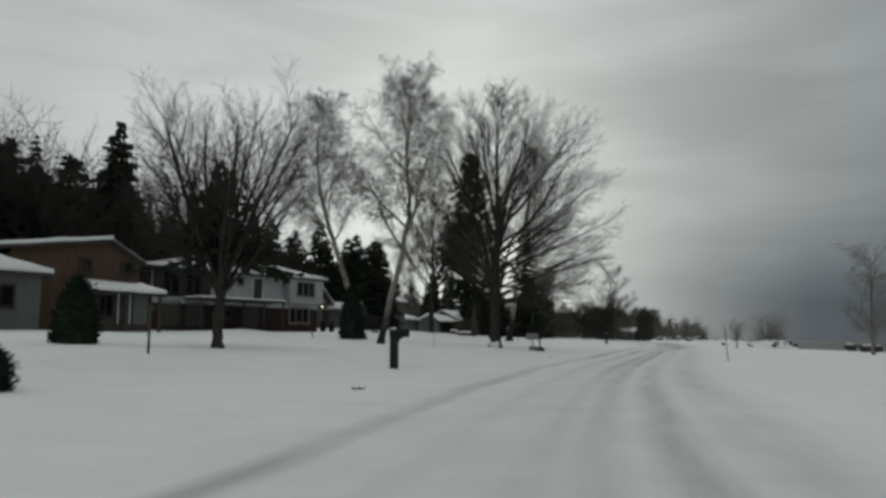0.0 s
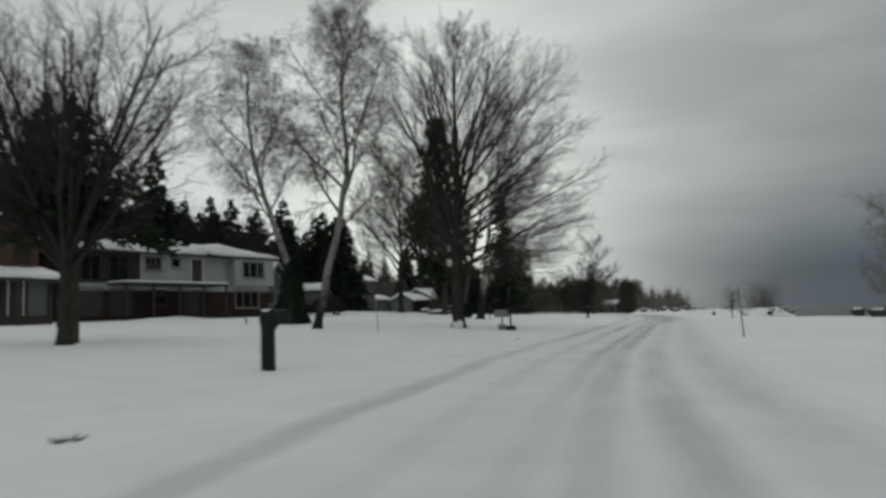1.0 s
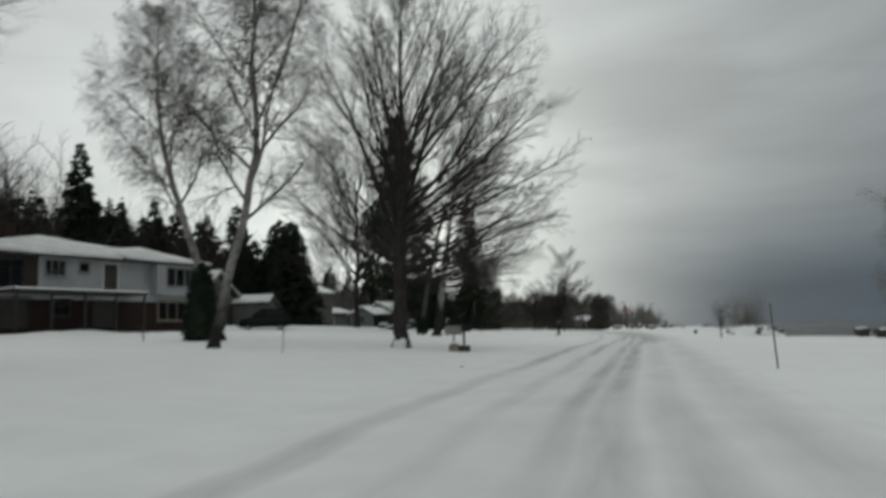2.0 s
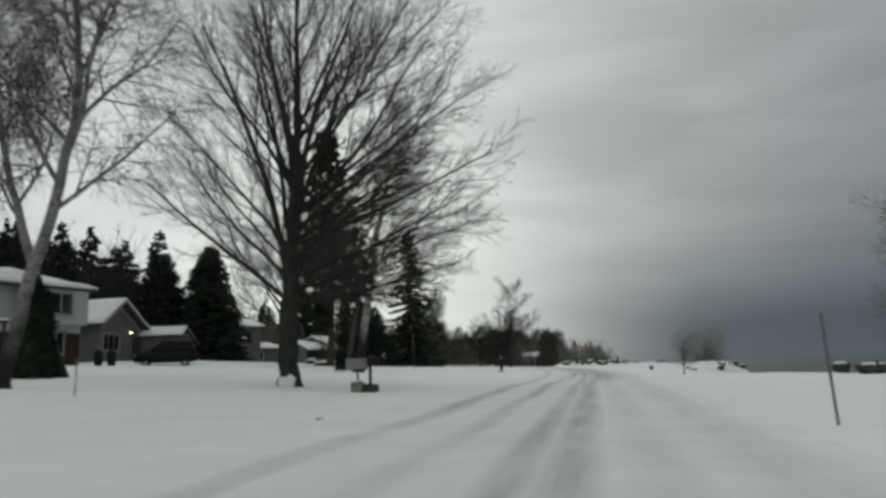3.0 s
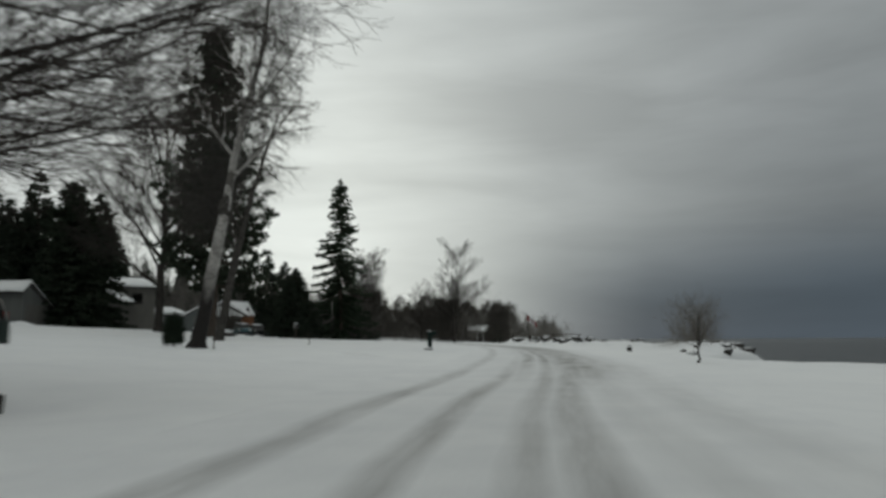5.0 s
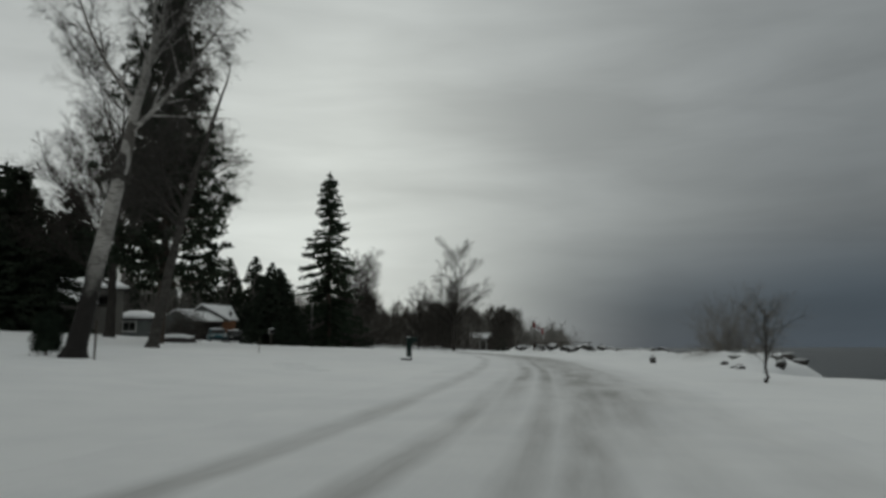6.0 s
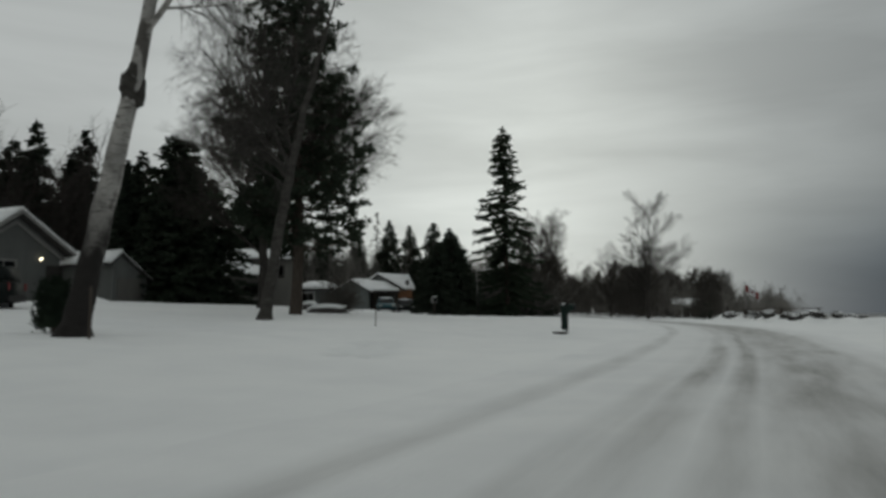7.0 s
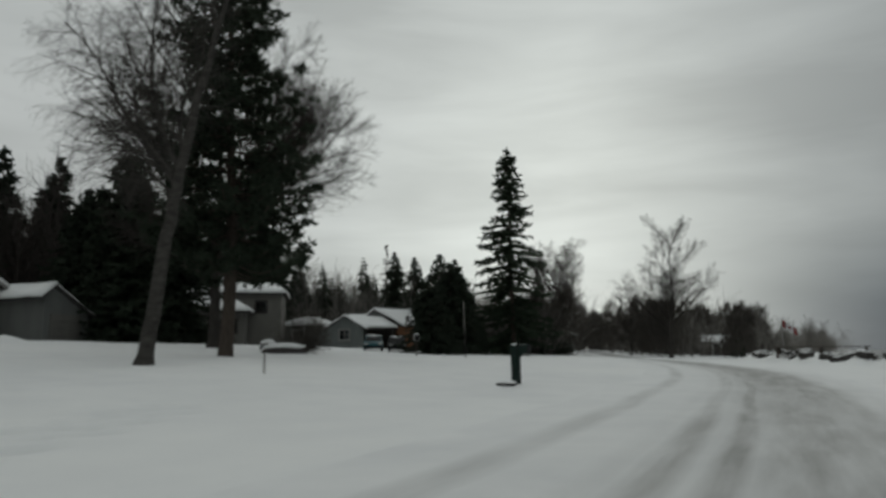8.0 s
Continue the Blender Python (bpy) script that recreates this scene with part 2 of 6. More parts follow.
BIRCH_TWIG = plain("birch_twig_bark", (0.070, 0.065, 0.060), 0.9, 1.5, 0.25, 0.2, gloss=0.06)
NEEDLE = plain("spruce_needles", (0.040, 0.051, 0.037), 0.75, 1.2, 0.45, 0.2, random_tint=0.3, gloss=0.06)
# spruce needles again, lighter and greener: haze painted in for the far spruce
HAZY_NEEDLE = plain("hazy_spruce_needles", (0.042, 0.058, 0.038), 0.75, 1.2, 0.4, 0.2, gloss=0.12)
PINE_NEEDLE = plain("pine_needles", (0.042, 0.054, 0.038), 0.75, 1.2, 0.4, 0.2, gloss=0.06)
CEDAR = plain("cedar_foliage", (0.026, 0.036, 0.025), 0.8, 2.0, 0.5, 0.3, gloss=0.06)
# bare wood paled so that distance haze is in its colour
HAZY_WOOD = plain("hazy_bare_wood", (0.165, 0.155, 0.142), 0.9, 0.3, 0.4, 0.2, gloss=0.06)
THIN_SNOW = plain("thin_roof_snow", (0.66, 0.665, 0.66), 0.9, 0.9, 0.26, 0.5, 0.02, gloss=0.1)
THICKET = plain("thicket_twigs", (0.092, 0.084, 0.075), 0.9, 0.4, 0.4, 0.2, gloss=0.06)
WHITE_SIDING, GREY_SIDING = siding("white_siding", (0.37, 0.38, 0.385)), siding("grey_siding", (0.145, 0.15, 0.143))
PALE_SIDING, TAN_SIDING, ORANGE_SIDING = siding("pale_green_siding", (0.16, 0.175, 0.168)), siding("taupe_siding", (0.15, 0.145, 0.132)), siding("orange_wood_siding", (0.22, 0.11, 0.062))
STUCCO = plain("brown_gable_boards", (0.098, 0.067, 0.050), 0.8, 1.0, 0.2, 0.4, stretch=(4, 4, 0.4), gloss=0.06)
SHED_BOARD = plain("weathered_shed_boards", (0.07, 0.062, 0.055), 0.85, 1.5, 0.35, 0.4, stretch=(4, 4, 0.4), gloss=0.1)
# boards with the shade of the covered verandah put into their colour
SHADED_BOARD = plain("shaded_boards", (0.040, 0.035, 0.030), 0.8, 1.5, 0.35, 0.4, stretch=(4, 4, 0.4), gloss=0.08)
SHINGLE = plain("dark_shingles", (0.055, 0.052, 0.05), 0.9, 2.5, 0.3, 0.5)
TRIM = plain("white_trim", (0.62, 0.62, 0.60), 0.55, 2.0, 0.1, 0.15)
DARK_TRIM = plain("dark_trim", (0.045, 0.04, 0.038), 0.6, 2.0, 0.25, 0.2)
YELLOW_TRIM = plain("yellowish_panel", (0.21, 0.185, 0.14), 0.6, 2.0, 0.15, 0.2)
INTERIOR = plain("dim_interior", (0.10, 0.095, 0.09), 0.9, 1.0, 0.2, 0.2, gloss=0.06)
DOOR_PAINT = plain("dark_door_paint", (0.05, 0.045, 0.04), 0.45, 2.0, 0.2, 0.15)
GREEN_PLASTIC = plain("dark_green_plastic", (0.004, 0.015, 0.011), 0.6, 3.0, 0.25, 0.15, 0.004)
BLACK_PLASTIC = plain("black_plastic", (0.009, 0.009, 0.009), 0.6, 3.0, 0.25, 0.15, 0.004)
BOARD = plain("weathered_pale_board", (0.25, 0.245, 0.235), 0.7, 2.0, 0.2, 0.3, 0.006, stretch=(0.5, 4, 4))
POST_WOOD = plain("weathered_dark_post", (0.07, 0.058, 0.048), 0.8, 3.0, 0.3, 0.4, stretch=(4, 4, 0.6))
STONE = plain("grey_boulder", (0.055, 0.052, 0.048), 0.85, 1.6, 0.5, 0.9, 0.03)
PALE_STONE = plain("pale_cut_stone", (0.27, 0.26, 0.225), 0.85, 3.5, 0.5, 0.9, 0.03)
STEEL = plain("painted_steel_stake", (0.10, 0.10, 0.09), 0.5, 4.0, 0.3, 0.2)
CAR_DARK = plain("dark_green_car_paint", (0.008, 0.011, 0.010), 0.5, 2.0, 0.2, 0.05, 0.002, gloss=0.15)
CAR_BLUE = plain("blue_car_paint", (0.025, 0.085, 0.10), 0.4, 2.0, 0.25, 0.05, 0.002)
RUBBER = plain("tyre_rubber", (0.018, 0.018, 0.018), 0.8, 5.0, 0.3, 0.3)
RIM = plain("wheel_alloy", (0.30, 0.30, 0.31), 0.4, 5.0, 0.2, 0.1, metal=0.8)
LAMP_LENS = plain("headlight_lens", (0.45, 0.45, 0.43), 0.15, 5.0, 0.15, 0.05)
RED_CLOTH = plain("red_flag_cloth", (0.21, 0.045, 0.045), 0.8, 4.0, 0.15, 0.2)
WHITE_CLOTH = plain("white_flag_cloth", (0.55, 0.55, 0.56), 0.8, 4.0, 0.08, 0.2)

# ---- builders ----


def mesh_from(name, verts, faces, mat, smooth=False):
    """A mesh of four-cornered faces."""
    me = bpy.data.meshes.new(name)
    verts, faces = np.asarray(verts, np.float32), np.asarray(faces, np.int32)
    me.vertices.add(len(verts))
    me.vertices.foreach_set("co", verts.ravel())
    me.loops.add(faces.size)
    me.loops.foreach_set("vertex_index", faces.ravel())
    me.polygons.add(len(faces))
    me.polygons.foreach_set("loop_start", np.arange(0, faces.size, 4, dtype=np.int32))
    me.polygons.foreach_set("use_smooth", np.full(len(faces), smooth))
    me.materials.append(mat)
    me.update(calc_edges=True)
    return me


def part(name, bm, mat, parent=None, label="", smooth=False):
    """Links a bmesh, or (vertices, faces), as one mesh object under a thing or a part."""
    if isinstance(bm, tuple):
        me = mesh_from(name, bm[0], bm[1], mat, smooth)
    else:
        me = bpy.data.meshes.new(name)
        bmesh.ops.recalc_face_normals(bm, faces=bm.faces)
        bm.to_mesh(me)
        bm.free()
        me.materials.append(mat)
        if smooth:
            me.polygons.foreach_set("use_smooth", [True] * len(me.polygons))
    ob = new(name, me)
    ob.parent = parent
    return tagged(ob, label)


def thing(name, m, label, category, group="", kind=""):
    ob = new(name)
    ob.empty_display_size = 0.3
    ob.matrix_basis = m
    return tagged(ob, label, category, group, kind)


def box(bm, x0, y0, z0, x1, y1, z1, bev=0.0):
    r = bmesh.ops.create_cube(bm, size=1.0)
    for v in r["verts"]:
        v.co = ((x0 + x1) / 2 + v.co.x * (x1 - x0), (y0 + y1) / 2 + v.co.y * (y1 - y0), (z0 + z1) / 2 + v.co.z * (z1 - z0))
    if bev:
        edges = list({e for v in r["verts"] for e in v.link_edges})
        bmesh.ops.bevel(bm, geom=edges, offset=bev, segments=2, affect="EDGES")
    return bm


def boxes(*rows, bev=0.0):
    bm = bmesh.new()
    for r in rows:
        box(bm, *r, bev=bev)
    return bm


def cyl(bm, x, y, z0, z1, r0, r1=None, sides=12, m=None):
    r = bmesh.ops.create_cone(bm, cap_ends=True, segments=sides, radius1=r0, radius2=r0 if r1 is None else r1, depth=z1 - z0)
    mat = Matrix.Translation((x, y, (z0 + z1) / 2))
    bmesh.ops.transform(bm, matrix=(m @ mat) if m else mat, verts=r["verts"])
    return bm


def prism(bm, ring, offset):
    """A solid from a flat ring of points, pushed along offset."""
    a = [bm.verts.new(p) for p in ring]
    b = [bm.verts.new(Vector(p) + Vector(offset)) for p in ring]
    bm.faces.new(a), bm.faces.new(b[::-1])
    for i in range(len(ring)):
        j = (i + 1) % len(ring)
        bm.faces.new((a[i], b[i], b[j], a[j]))
    return bm


def rock_mesh(seed, sx, sy, sz, sub=2, rough=0.25):
    bm = bmesh.new()
    bmesh.ops.create_icosphere(bm, subdivisions=sub, radius=1.0)
    for v in bm.verts:
        n = noise.noise(v.co * 1.3 + Vector((seed * 7.3, seed * 1.9, 0))) * rough * 2 + noise.noise(v.co * 3.1 + Vector((0, seed * 3.7, 5))) * rough
        c = v.co * (1 + n)
        v.co = (c.x * sx, c.y * sy, c.z * sz)
    return bm


# ---- ground, road, lake ----


def soft(v, k):
    return k * np.logaddexp(0, np.asarray(v, float) / k)


def base_z(x, y):
    yy = np.clip(y, -40, 400)
    r = -0.2 + 0.006 * (yy - soft(yy - 115, 12))
    f = 1 - 0.35 / (1 + np.exp(-(yy - 122) / 9))
    left = (0.088 * soft(-x - 5.2, 1.8) - 0.045 * soft(-x - 10, 2.0)) * f + (0.012 + 0.046 / (1 + np.exp(-(yy - 88) / 4))) * soft(-x - 29, 1.5) - 0.09 * soft(-x - 40, 3)
    return r + left - 0.025 * soft(x - 3.5, 1.0)


SHORE_Y = (-300, -50, 20, 60, 68, 73, 75.5, 78, 81.5, 84, 90, 95, 101, 106, 112, 124, 138, 155, 200, 300, 420, 480, 700, 2600)
SHORE_X = (190, 115, 70, 34, 26, 19.5, 15.0, 10.3, 9.2, 10.2, 14.4, 15.0, 13.6, 10.4, 7.6, 3.4, 0.5, 2.0, 8.0, 14, 24, -5, -300, -2400)
ROAD_Y = (-60, 0, 10, 22, 30, 38, 48, 60, 72, 82, 92, 104, 116, 130, 147, 200, 300)
ROAD_X = (2.5, 0.6, -0.2, -0.8, -0.8, -0.3, -0.2, 0.35, 0.75, 0.6, 0.2, -0.9, -3.4, -7.8, -15.8, -30, -84)


def smooth_line(y, ys, xs):
    """The line through the points, rounded over some metres."""
    return sum(np.interp(np.asarray(y, float) + d, ys, xs) for d in (-6, -3, 0, 3, 6)) / 5


def shore_x(y):
    return np.interp(y, SHORE_Y, SHORE_X)


def road_x(y):
    return smooth_line(y, ROAD_Y, ROAD_X)


def step(v, a, b):
    t = np.clip((np.asarray(v, float) - a) / (b - a), 0, 1)
    return t * t * (3 - 2 * t)


def lumps(x, y, scale, seed):
    return np.array([noise.noise((a * scale, b * scale, seed)) for a, b in zip(np.ravel(x), np.ravel(y))]).reshape(np.shape(x))


# trodden hollows and drifts in the lawn's snow: x, y, reach across and along, depth
rngH = random.Random(71)
DENTS = [(x0 - 0.24 * i + 0.14 * (-1) ** i + rngH.gauss(0, 0.05), 73.1 + 0.62 * i + rngH.gauss(0, 0.08), 0.17, 0.30, 0.40 * (1 - 0.06 * i)) for x0 in (-6.95, -6.15) for i in range(10)]
DENTS += [(-10.9, 91.6, 0.35, 0.5, 0.25), (-1.9, 62.4, 0.3, 0.5, 0.06)]
DENTS += [(rngH.uniform(-20, -6), rngH.uniform(4, 120), rngH.uniform(0.4, 1.2), rngH.uniform(0.4, 1.0), rngH.uniform(0.03, 0.08) * rngH.choice((1, 1, -1))) for _ in range(46)]
DENTS += [(-7.6, 51.0, 2.2, 2.4, 0.2)]
DENTS += [(-30.5, 63.0 + 2.0 * i, 1.6, 1.3, -0.10 - 0.12 * rngH.random()) for i in range(5)] + [(-39.5, 96.5, 1.2, 1.0, -0.45), (-37.5, 62.0, 1.5, 2.4, -0.25), (-36.0, 57.5, 1.3, 2.0, -0.2)]


def sheet_z(x, y):
    z = base_z(x, y)
    near = (np.abs(x) < 60) & (y > -30) & (y < 220)
    small = np.where(near, 1.0, 0.0)
    z = z + small * (0.07 * lumps(x, y, 0.16, 3.0) + 0.035 * lumps(x, y, 0.55, 8.0))
    past = x - shore_x(y)
    # plough and wave ridge along the shore, lumpy, from y = 83 on
    crest = np.exp(-((past + 1.6) / 1.5) ** 2) * step(y, 84, 89) * step(-y, -260, -180)
    z = z + crest * (0.50 + 0.45 * lumps(x, y, 0.35, 20.0) + 0.25 * lumps(x, y, 1.1, 21.0))
    z = z - 3.0 * step(past, -0.3, 2.6) - 3.2 * step(past, 2.6, 40)
    for dx, dy, rx0, ry0, depth in DENTS:
        z = z - depth * np.exp(-((x - dx) / rx0) ** 2 - ((y - dy) / ry0) ** 2)
    off = np.abs(x - road_x(y))
    z = z - 0.16 * step(-off, -3.35, -2.9) * step(-y, -290, -255) + 0.02 * np.exp(-((off - 4.6) / 0.7) ** 2) * small * (0.7 + 0.6 * lumps(x, y, 0.4, 40.0))
    return z


def grid(xs, ys):
    gx, gy = np.meshgrid(xs, ys)
    n, m = len(xs), len(ys)
    i = np.arange(n * m).reshape(m, n)
    faces = np.stack([i[:-1, :-1], i[:-1, 1:], i[1:, 1:], i[1:, :-1]], -1).reshape(-1, 4)
    return gx, gy, faces.tolist()


gx, gy, gf = grid(np.concatenate([(-2600, -1300, -650, -350, -220), np.arange(-150, -42, 6), np.arange(-42, -20, 0.9), np.arange(-20, -9.6, 0.25), np.arange(-9.6, -5, 0.12), np.arange(-5, 14, 0.25), np.arange(14, 26, 0.8), np.arange(26, 60, 1.5), (62, 70, 85, 100, 170, 400, 1000, 2600)]),
                  np.concatenate([(-320, -140, -60), np.arange(-25, 60, 0.5), np.arange(60, 72.4, 0.3), np.arange(72.4, 80, 0.14), np.arange(80, 95, 0.3), np.arange(95, 112, 0.5), np.arange(112, 190, 2.0), np.arange(190, 500, 12), (560, 700, 1000, 1600, 2600)]))
ground = part("ground", (np.stack([gx, gy, sheet_z(gx, gy)], -1).reshape(-1, 3), gf), SNOW, None, "snow-covered lawns and shore sloping towards the lake", True)
tagged(ground, category="ground", kind="structure")

us, vs = np.arange(-4.1, 4.11, 0.13), np.concatenate([np.arange(-30, 120, 0.5), np.arange(120, 270, 1.5)])
ru, rv, rf = grid(us, vs)
rx = ru + road_x(rv)
rz = base_z(rx, rv) + 0.012 + 0.07 * lumps(rx, rv, 0.16, 3.0) + 0.035 * lumps(rx, rv, 0.55, 8.0) - 0.3 * step(np.abs(ru), 3.6, 4.1)
for c, w, d in ((-2.15, 0.30, 0.035), (-0.80, 0.28, 0.025), (0.62, 0.32, 0.03), (1.6, 0.4, 0.02)):
    rz = rz - d * np.exp(-((ru - c + 0.25 * lumps(0 * rx, rv, 0.06, 70.0)) / w) ** 2) * (0.6 + 1.0 * lumps(ru, rv, 0.25, 60.0 + c))
rz = rz + 0.012 * lumps(rx, rv, 2.2, 77.0)
road = part("road", (np.stack([rx, rv, rz], -1).reshape(-1, 3), rf), ROAD_SNOW, None, "road of packed snow with greyish wheel tracks", True)
tagged(road, category="road", kind="structure")
layer = road.data.uv_layers.new(name="UVMap")
loops = np.empty(len(road.data.loops), int)
road.data.loops.foreach_get("vertex_index", loops)
layer.data.foreach_set("uv", np.stack([ru, rv], -1).reshape(-1, 2)[loops].ravel())

lake = part("water", ([(-2600, -320, -1.7), (2700, -320, -1.7), (2700, 3800, -1.7), (-2600, 3800, -1.7)], [(0, 1, 2, 3)]), WATER, None, "dark grey open lake under cloud")
tagged(lake, category="lake", kind="structure")


def at(x, y, sink=0.04, rz=0.0, scale=1.0):
    """A pose standing on the snow at x, y."""
    return pose(x, y, float(base_z(x, y)) - sink, 0, 0, rz) @ Matrix.Scale(scale, 4)


# ---- trees ----


class Tubes:
    """Collects tapered tubes into one mesh."""
    def __init__(self):
        self.lots = {}

    def add(self, pts, radii, sides):
        self.lots.setdefault((len(pts), sides), []).append((pts, radii))

    def data(self):
        vs, fs, o = [], [], 0
        for (n, sides), lot in self.lots.items():
            pts = np.array([[tuple(p) for p in q[0]] for q in lot], float)
            r = np.array([list(q[1]) for q in lot], float)
            d = np.gradient(pts, axis=1)
            d /= np.linalg.norm(d, axis=2, keepdims=True) + 1e-9
            ref = np.where(np.abs(d[:, :1, 2:3]) < 0.8, np.array((0.0, 0.0, 1.0)), np.array((1.0, 0.0, 0.0)))
            u = np.cross(d, np.broadcast_to(ref, d.shape))
            u /= np.linalg.norm(u, axis=2, keepdims=True) + 1e-9
            w = np.cross(d, u)
            a = np.arange(sides) * (2 * math.pi / sides)
            ring = pts[:, :, None] + r[:, :, None, None] * (np.cos(a)[None, None, :, None] * u[:, :, None] + np.sin(a)[None, None, :, None] * w[:, :, None])
            vs.append(ring.reshape(-1, 3))
            i, k = np.meshgrid(np.arange(n - 1), np.arange(sides), indexing="ij")
            j = (k + 1) % sides
            one = np.stack([i * sides + k, i * sides + j, (i + 1) * sides + j, (i + 1) * sides + k], -1).reshape(-1, 4)
            fs.append((one[None] + (o + np.arange(len(lot)) * n * sides)[:, None, None]).reshape(-1, 4))
            o += len(lot) * n * sides
        return (np.concatenate(vs), np.concatenate(fs))


class Sprays:
    """Collects needle sprays, each of two crossed slim diamonds, into one mesh; a solid of quads may be added."""
    def __init__(self, seed):
        self.rows, self.seed, self.solid = [], seed, None

    def add(self, c, d, length, width):
        self.rows.append((c.x, c.y, c.z, d.x, d.y, d.z, length, width))

    def data(self):
        a = np.array(self.rows, float)
        c, d, l, w = a[:, :3], a[:, 3:6], a[:, 6:7], a[:, 7:8]
        side = np.cross(d, np.random.RandomState(self.seed).normal(size=c.shape))
        side /= np.linalg.norm(side, axis=1, keepdims=True) + 1e-9
        vs = []
        for s in (side, np.cross(d, side)):
            mid = c + d * l * 0.4
            vs.append(np.stack([c, mid + s * w, c + d * l, mid - s * w], 1))
        v = np.concatenate(vs).reshape(-1, 3)
        f = np.arange(len(v)).reshape(-1, 4)
        if self.solid:
            f = np.concatenate([f, np.array(self.solid[1]) + len(v)])
            v = np.concatenate([v, np.array(self.solid[0], float)])
        return (v, f)


def turned(d, angle, az, rng):
    """The direction d swung by angle, about itself by az."""
    ref = Vector((0, 0, 1)) if abs(d.z) < 0.9 else Vector((1, 0, 0))
    side = d.cross(ref).normalized()
    side.rotate(Matrix.Rotation(az, 3, d))
    return (d * math.cos(angle) + side * math.sin(angle)).normalized()


def grow(tubes, fine, rng, p, d, length, r, level, kind):
    """A branch with its twigs. kind: per level (children, angle, length ratio, start), wander, pull upwards (minus: drooping)."""
    steps = max(3, int(length / (1.0 if level < 2 else 0.7)) + 1) if level < 3 else 2
    if kind.get("slim"):
        steps = (4, 2, 1, 1)[level]
    pts, radii = [p.copy()], [r]
    tip = 0.25 if level < 3 else 0.4
    for i in range(steps):
        lift = kind["lift"][min(level, 3)]
        d = (d + Vector((rng.gauss(0, 1), rng.gauss(0, 1), rng.gauss(0, 1))) * kind["wander"] + Vector((0, 0, lift / steps))).normalized()
        p = p + d * (length / steps)
        pts.append(p.copy())
        radii.append(r * (1 - (1 - tip) * (i + 1) / steps))
    if level == 3:
        pts, radii = [pts[0], pts[-1]], [radii[0], radii[-1]]
    (tubes if level < 2 else fine).add(pts, radii, 3 if kind.get("slim") else 7 if level == 0 else 5 if level == 1 else 3)
    if level >= kind["levels"]:
        return
    count, angle, ratio, start = kind["split"][level]
    count = max(1, int(count * (0.75 + 0.5 * rng.random())))
    az = rng.random() * 6.28
    for c in range(count):
        f = start + (1 - start) * (c + rng.random() * 0.8) / count
        k = min(steps - 1, int(f * steps))
        q = pts[k].lerp(pts[k + 1], min(1, f * steps - k))
        az += 2.4 + rng.gauss(0, 0.4)
        dd = (pts[k + 1] - pts[k]).normalized()
        shrink = 1 - 0.45 * f
        size = ratio * length * shrink * (0.7 + 0.6 * rng.random())
        rr = max(kind["min_r"], radii[k] * kind.get("thin", 0.55))
        grow(tubes, fine, rng, q, turned(dd, radians(angle) * (0.75 + 0.5 * rng.random()), az, rng), size, rr, level + 1, kind)


MAPLE = dict(levels=3, split=[(15, 32, 0.46, 0.2), (10, 30, 0.46, 0.18), (6, 30, 0.55, 0.15)], lift=(0.16, 0.12, 0.08, 0.05), wander=0.045, min_r=0.0065, thin=0.46)
SWEEP = dict(MAPLE, split=[(15, 28, 0.38, 0.16), (10, 28, 0.48, 0.16), (6, 30, 0.55, 0.15)], lift=(0.10, 0.08, 0.06, 0.04))
BIRCHES = dict(levels=3, split=[(13, 42, 0.42, 0.14), (10, 42, 0.55, 0.12), (8, 42, 0.90, 0.1)], lift=(0.15, 0.0, -0.35, -0.8), wander=0.085, min_r=0.0062)


def bare_tree(name, m, seed, trunk, limbs, kind, mats, label, category="tree", extra=None, low=(), low_kind=None):
    """A leafless tree. trunk: points and radii (x, y, z, r); limbs: (height share, azimuth, elevation, length, radius)."""
    rng = random.Random(seed)
    wood, fine = Tubes(), Tubes()
    pts = np.array([t[:3] for t in trunk], float)
    rad = np.array([t[3] for t in trunk], float)
    s = np.linspace(0, len(pts) - 1, 4 * len(pts))
    fullp = np.stack([np.interp(s, range(len(pts)), pts[:, i]) for i in range(3)], -1)
    fullr = np.interp(s, range(len(pts)), rad)
    fullp[1:-1, :2] += np.array([[rng.gauss(0, 0.03), rng.gauss(0, 0.03)] for _ in range(len(s) - 2)])
    # root flare
    fullp = np.vstack([fullp[:1] - (0, 0, 0.3), fullp[:1] + (0, 0, 0.12), fullp[1:]])
    fullr = np.concatenate([[fullr[0] * 1.75], [fullr[0] * 1.25], fullr[1:]])
    wood.add(fullp, fullr, 12)
    for share, az, el, length, r in limbs:
        k = share * (len(fullp) - 1)
        i = min(len(fullp) - 2, int(k))
        p = Vector(fullp[i] + (fullp[i + 1] - fullp[i]) * (k - i))
        grow(wood, fine, rng, p, Vector(heading(az, el)), length, r, 0, kind)
    for share, az, el, length, r in low:
        k = share * (len(fullp) - 1)
        p = Vector(fullp[int(k)])
        grow(wood, fine, rng, p, Vector(heading(az, el)), length, r, 0, low_kind)
    ob = thing(name, m, label, category)
    part("trunk", wood.data(), mats[0], ob, "", True)
    part("crown", fine.data(), mats[1], ob)
    if extra:
        extra(ob)
    return ob


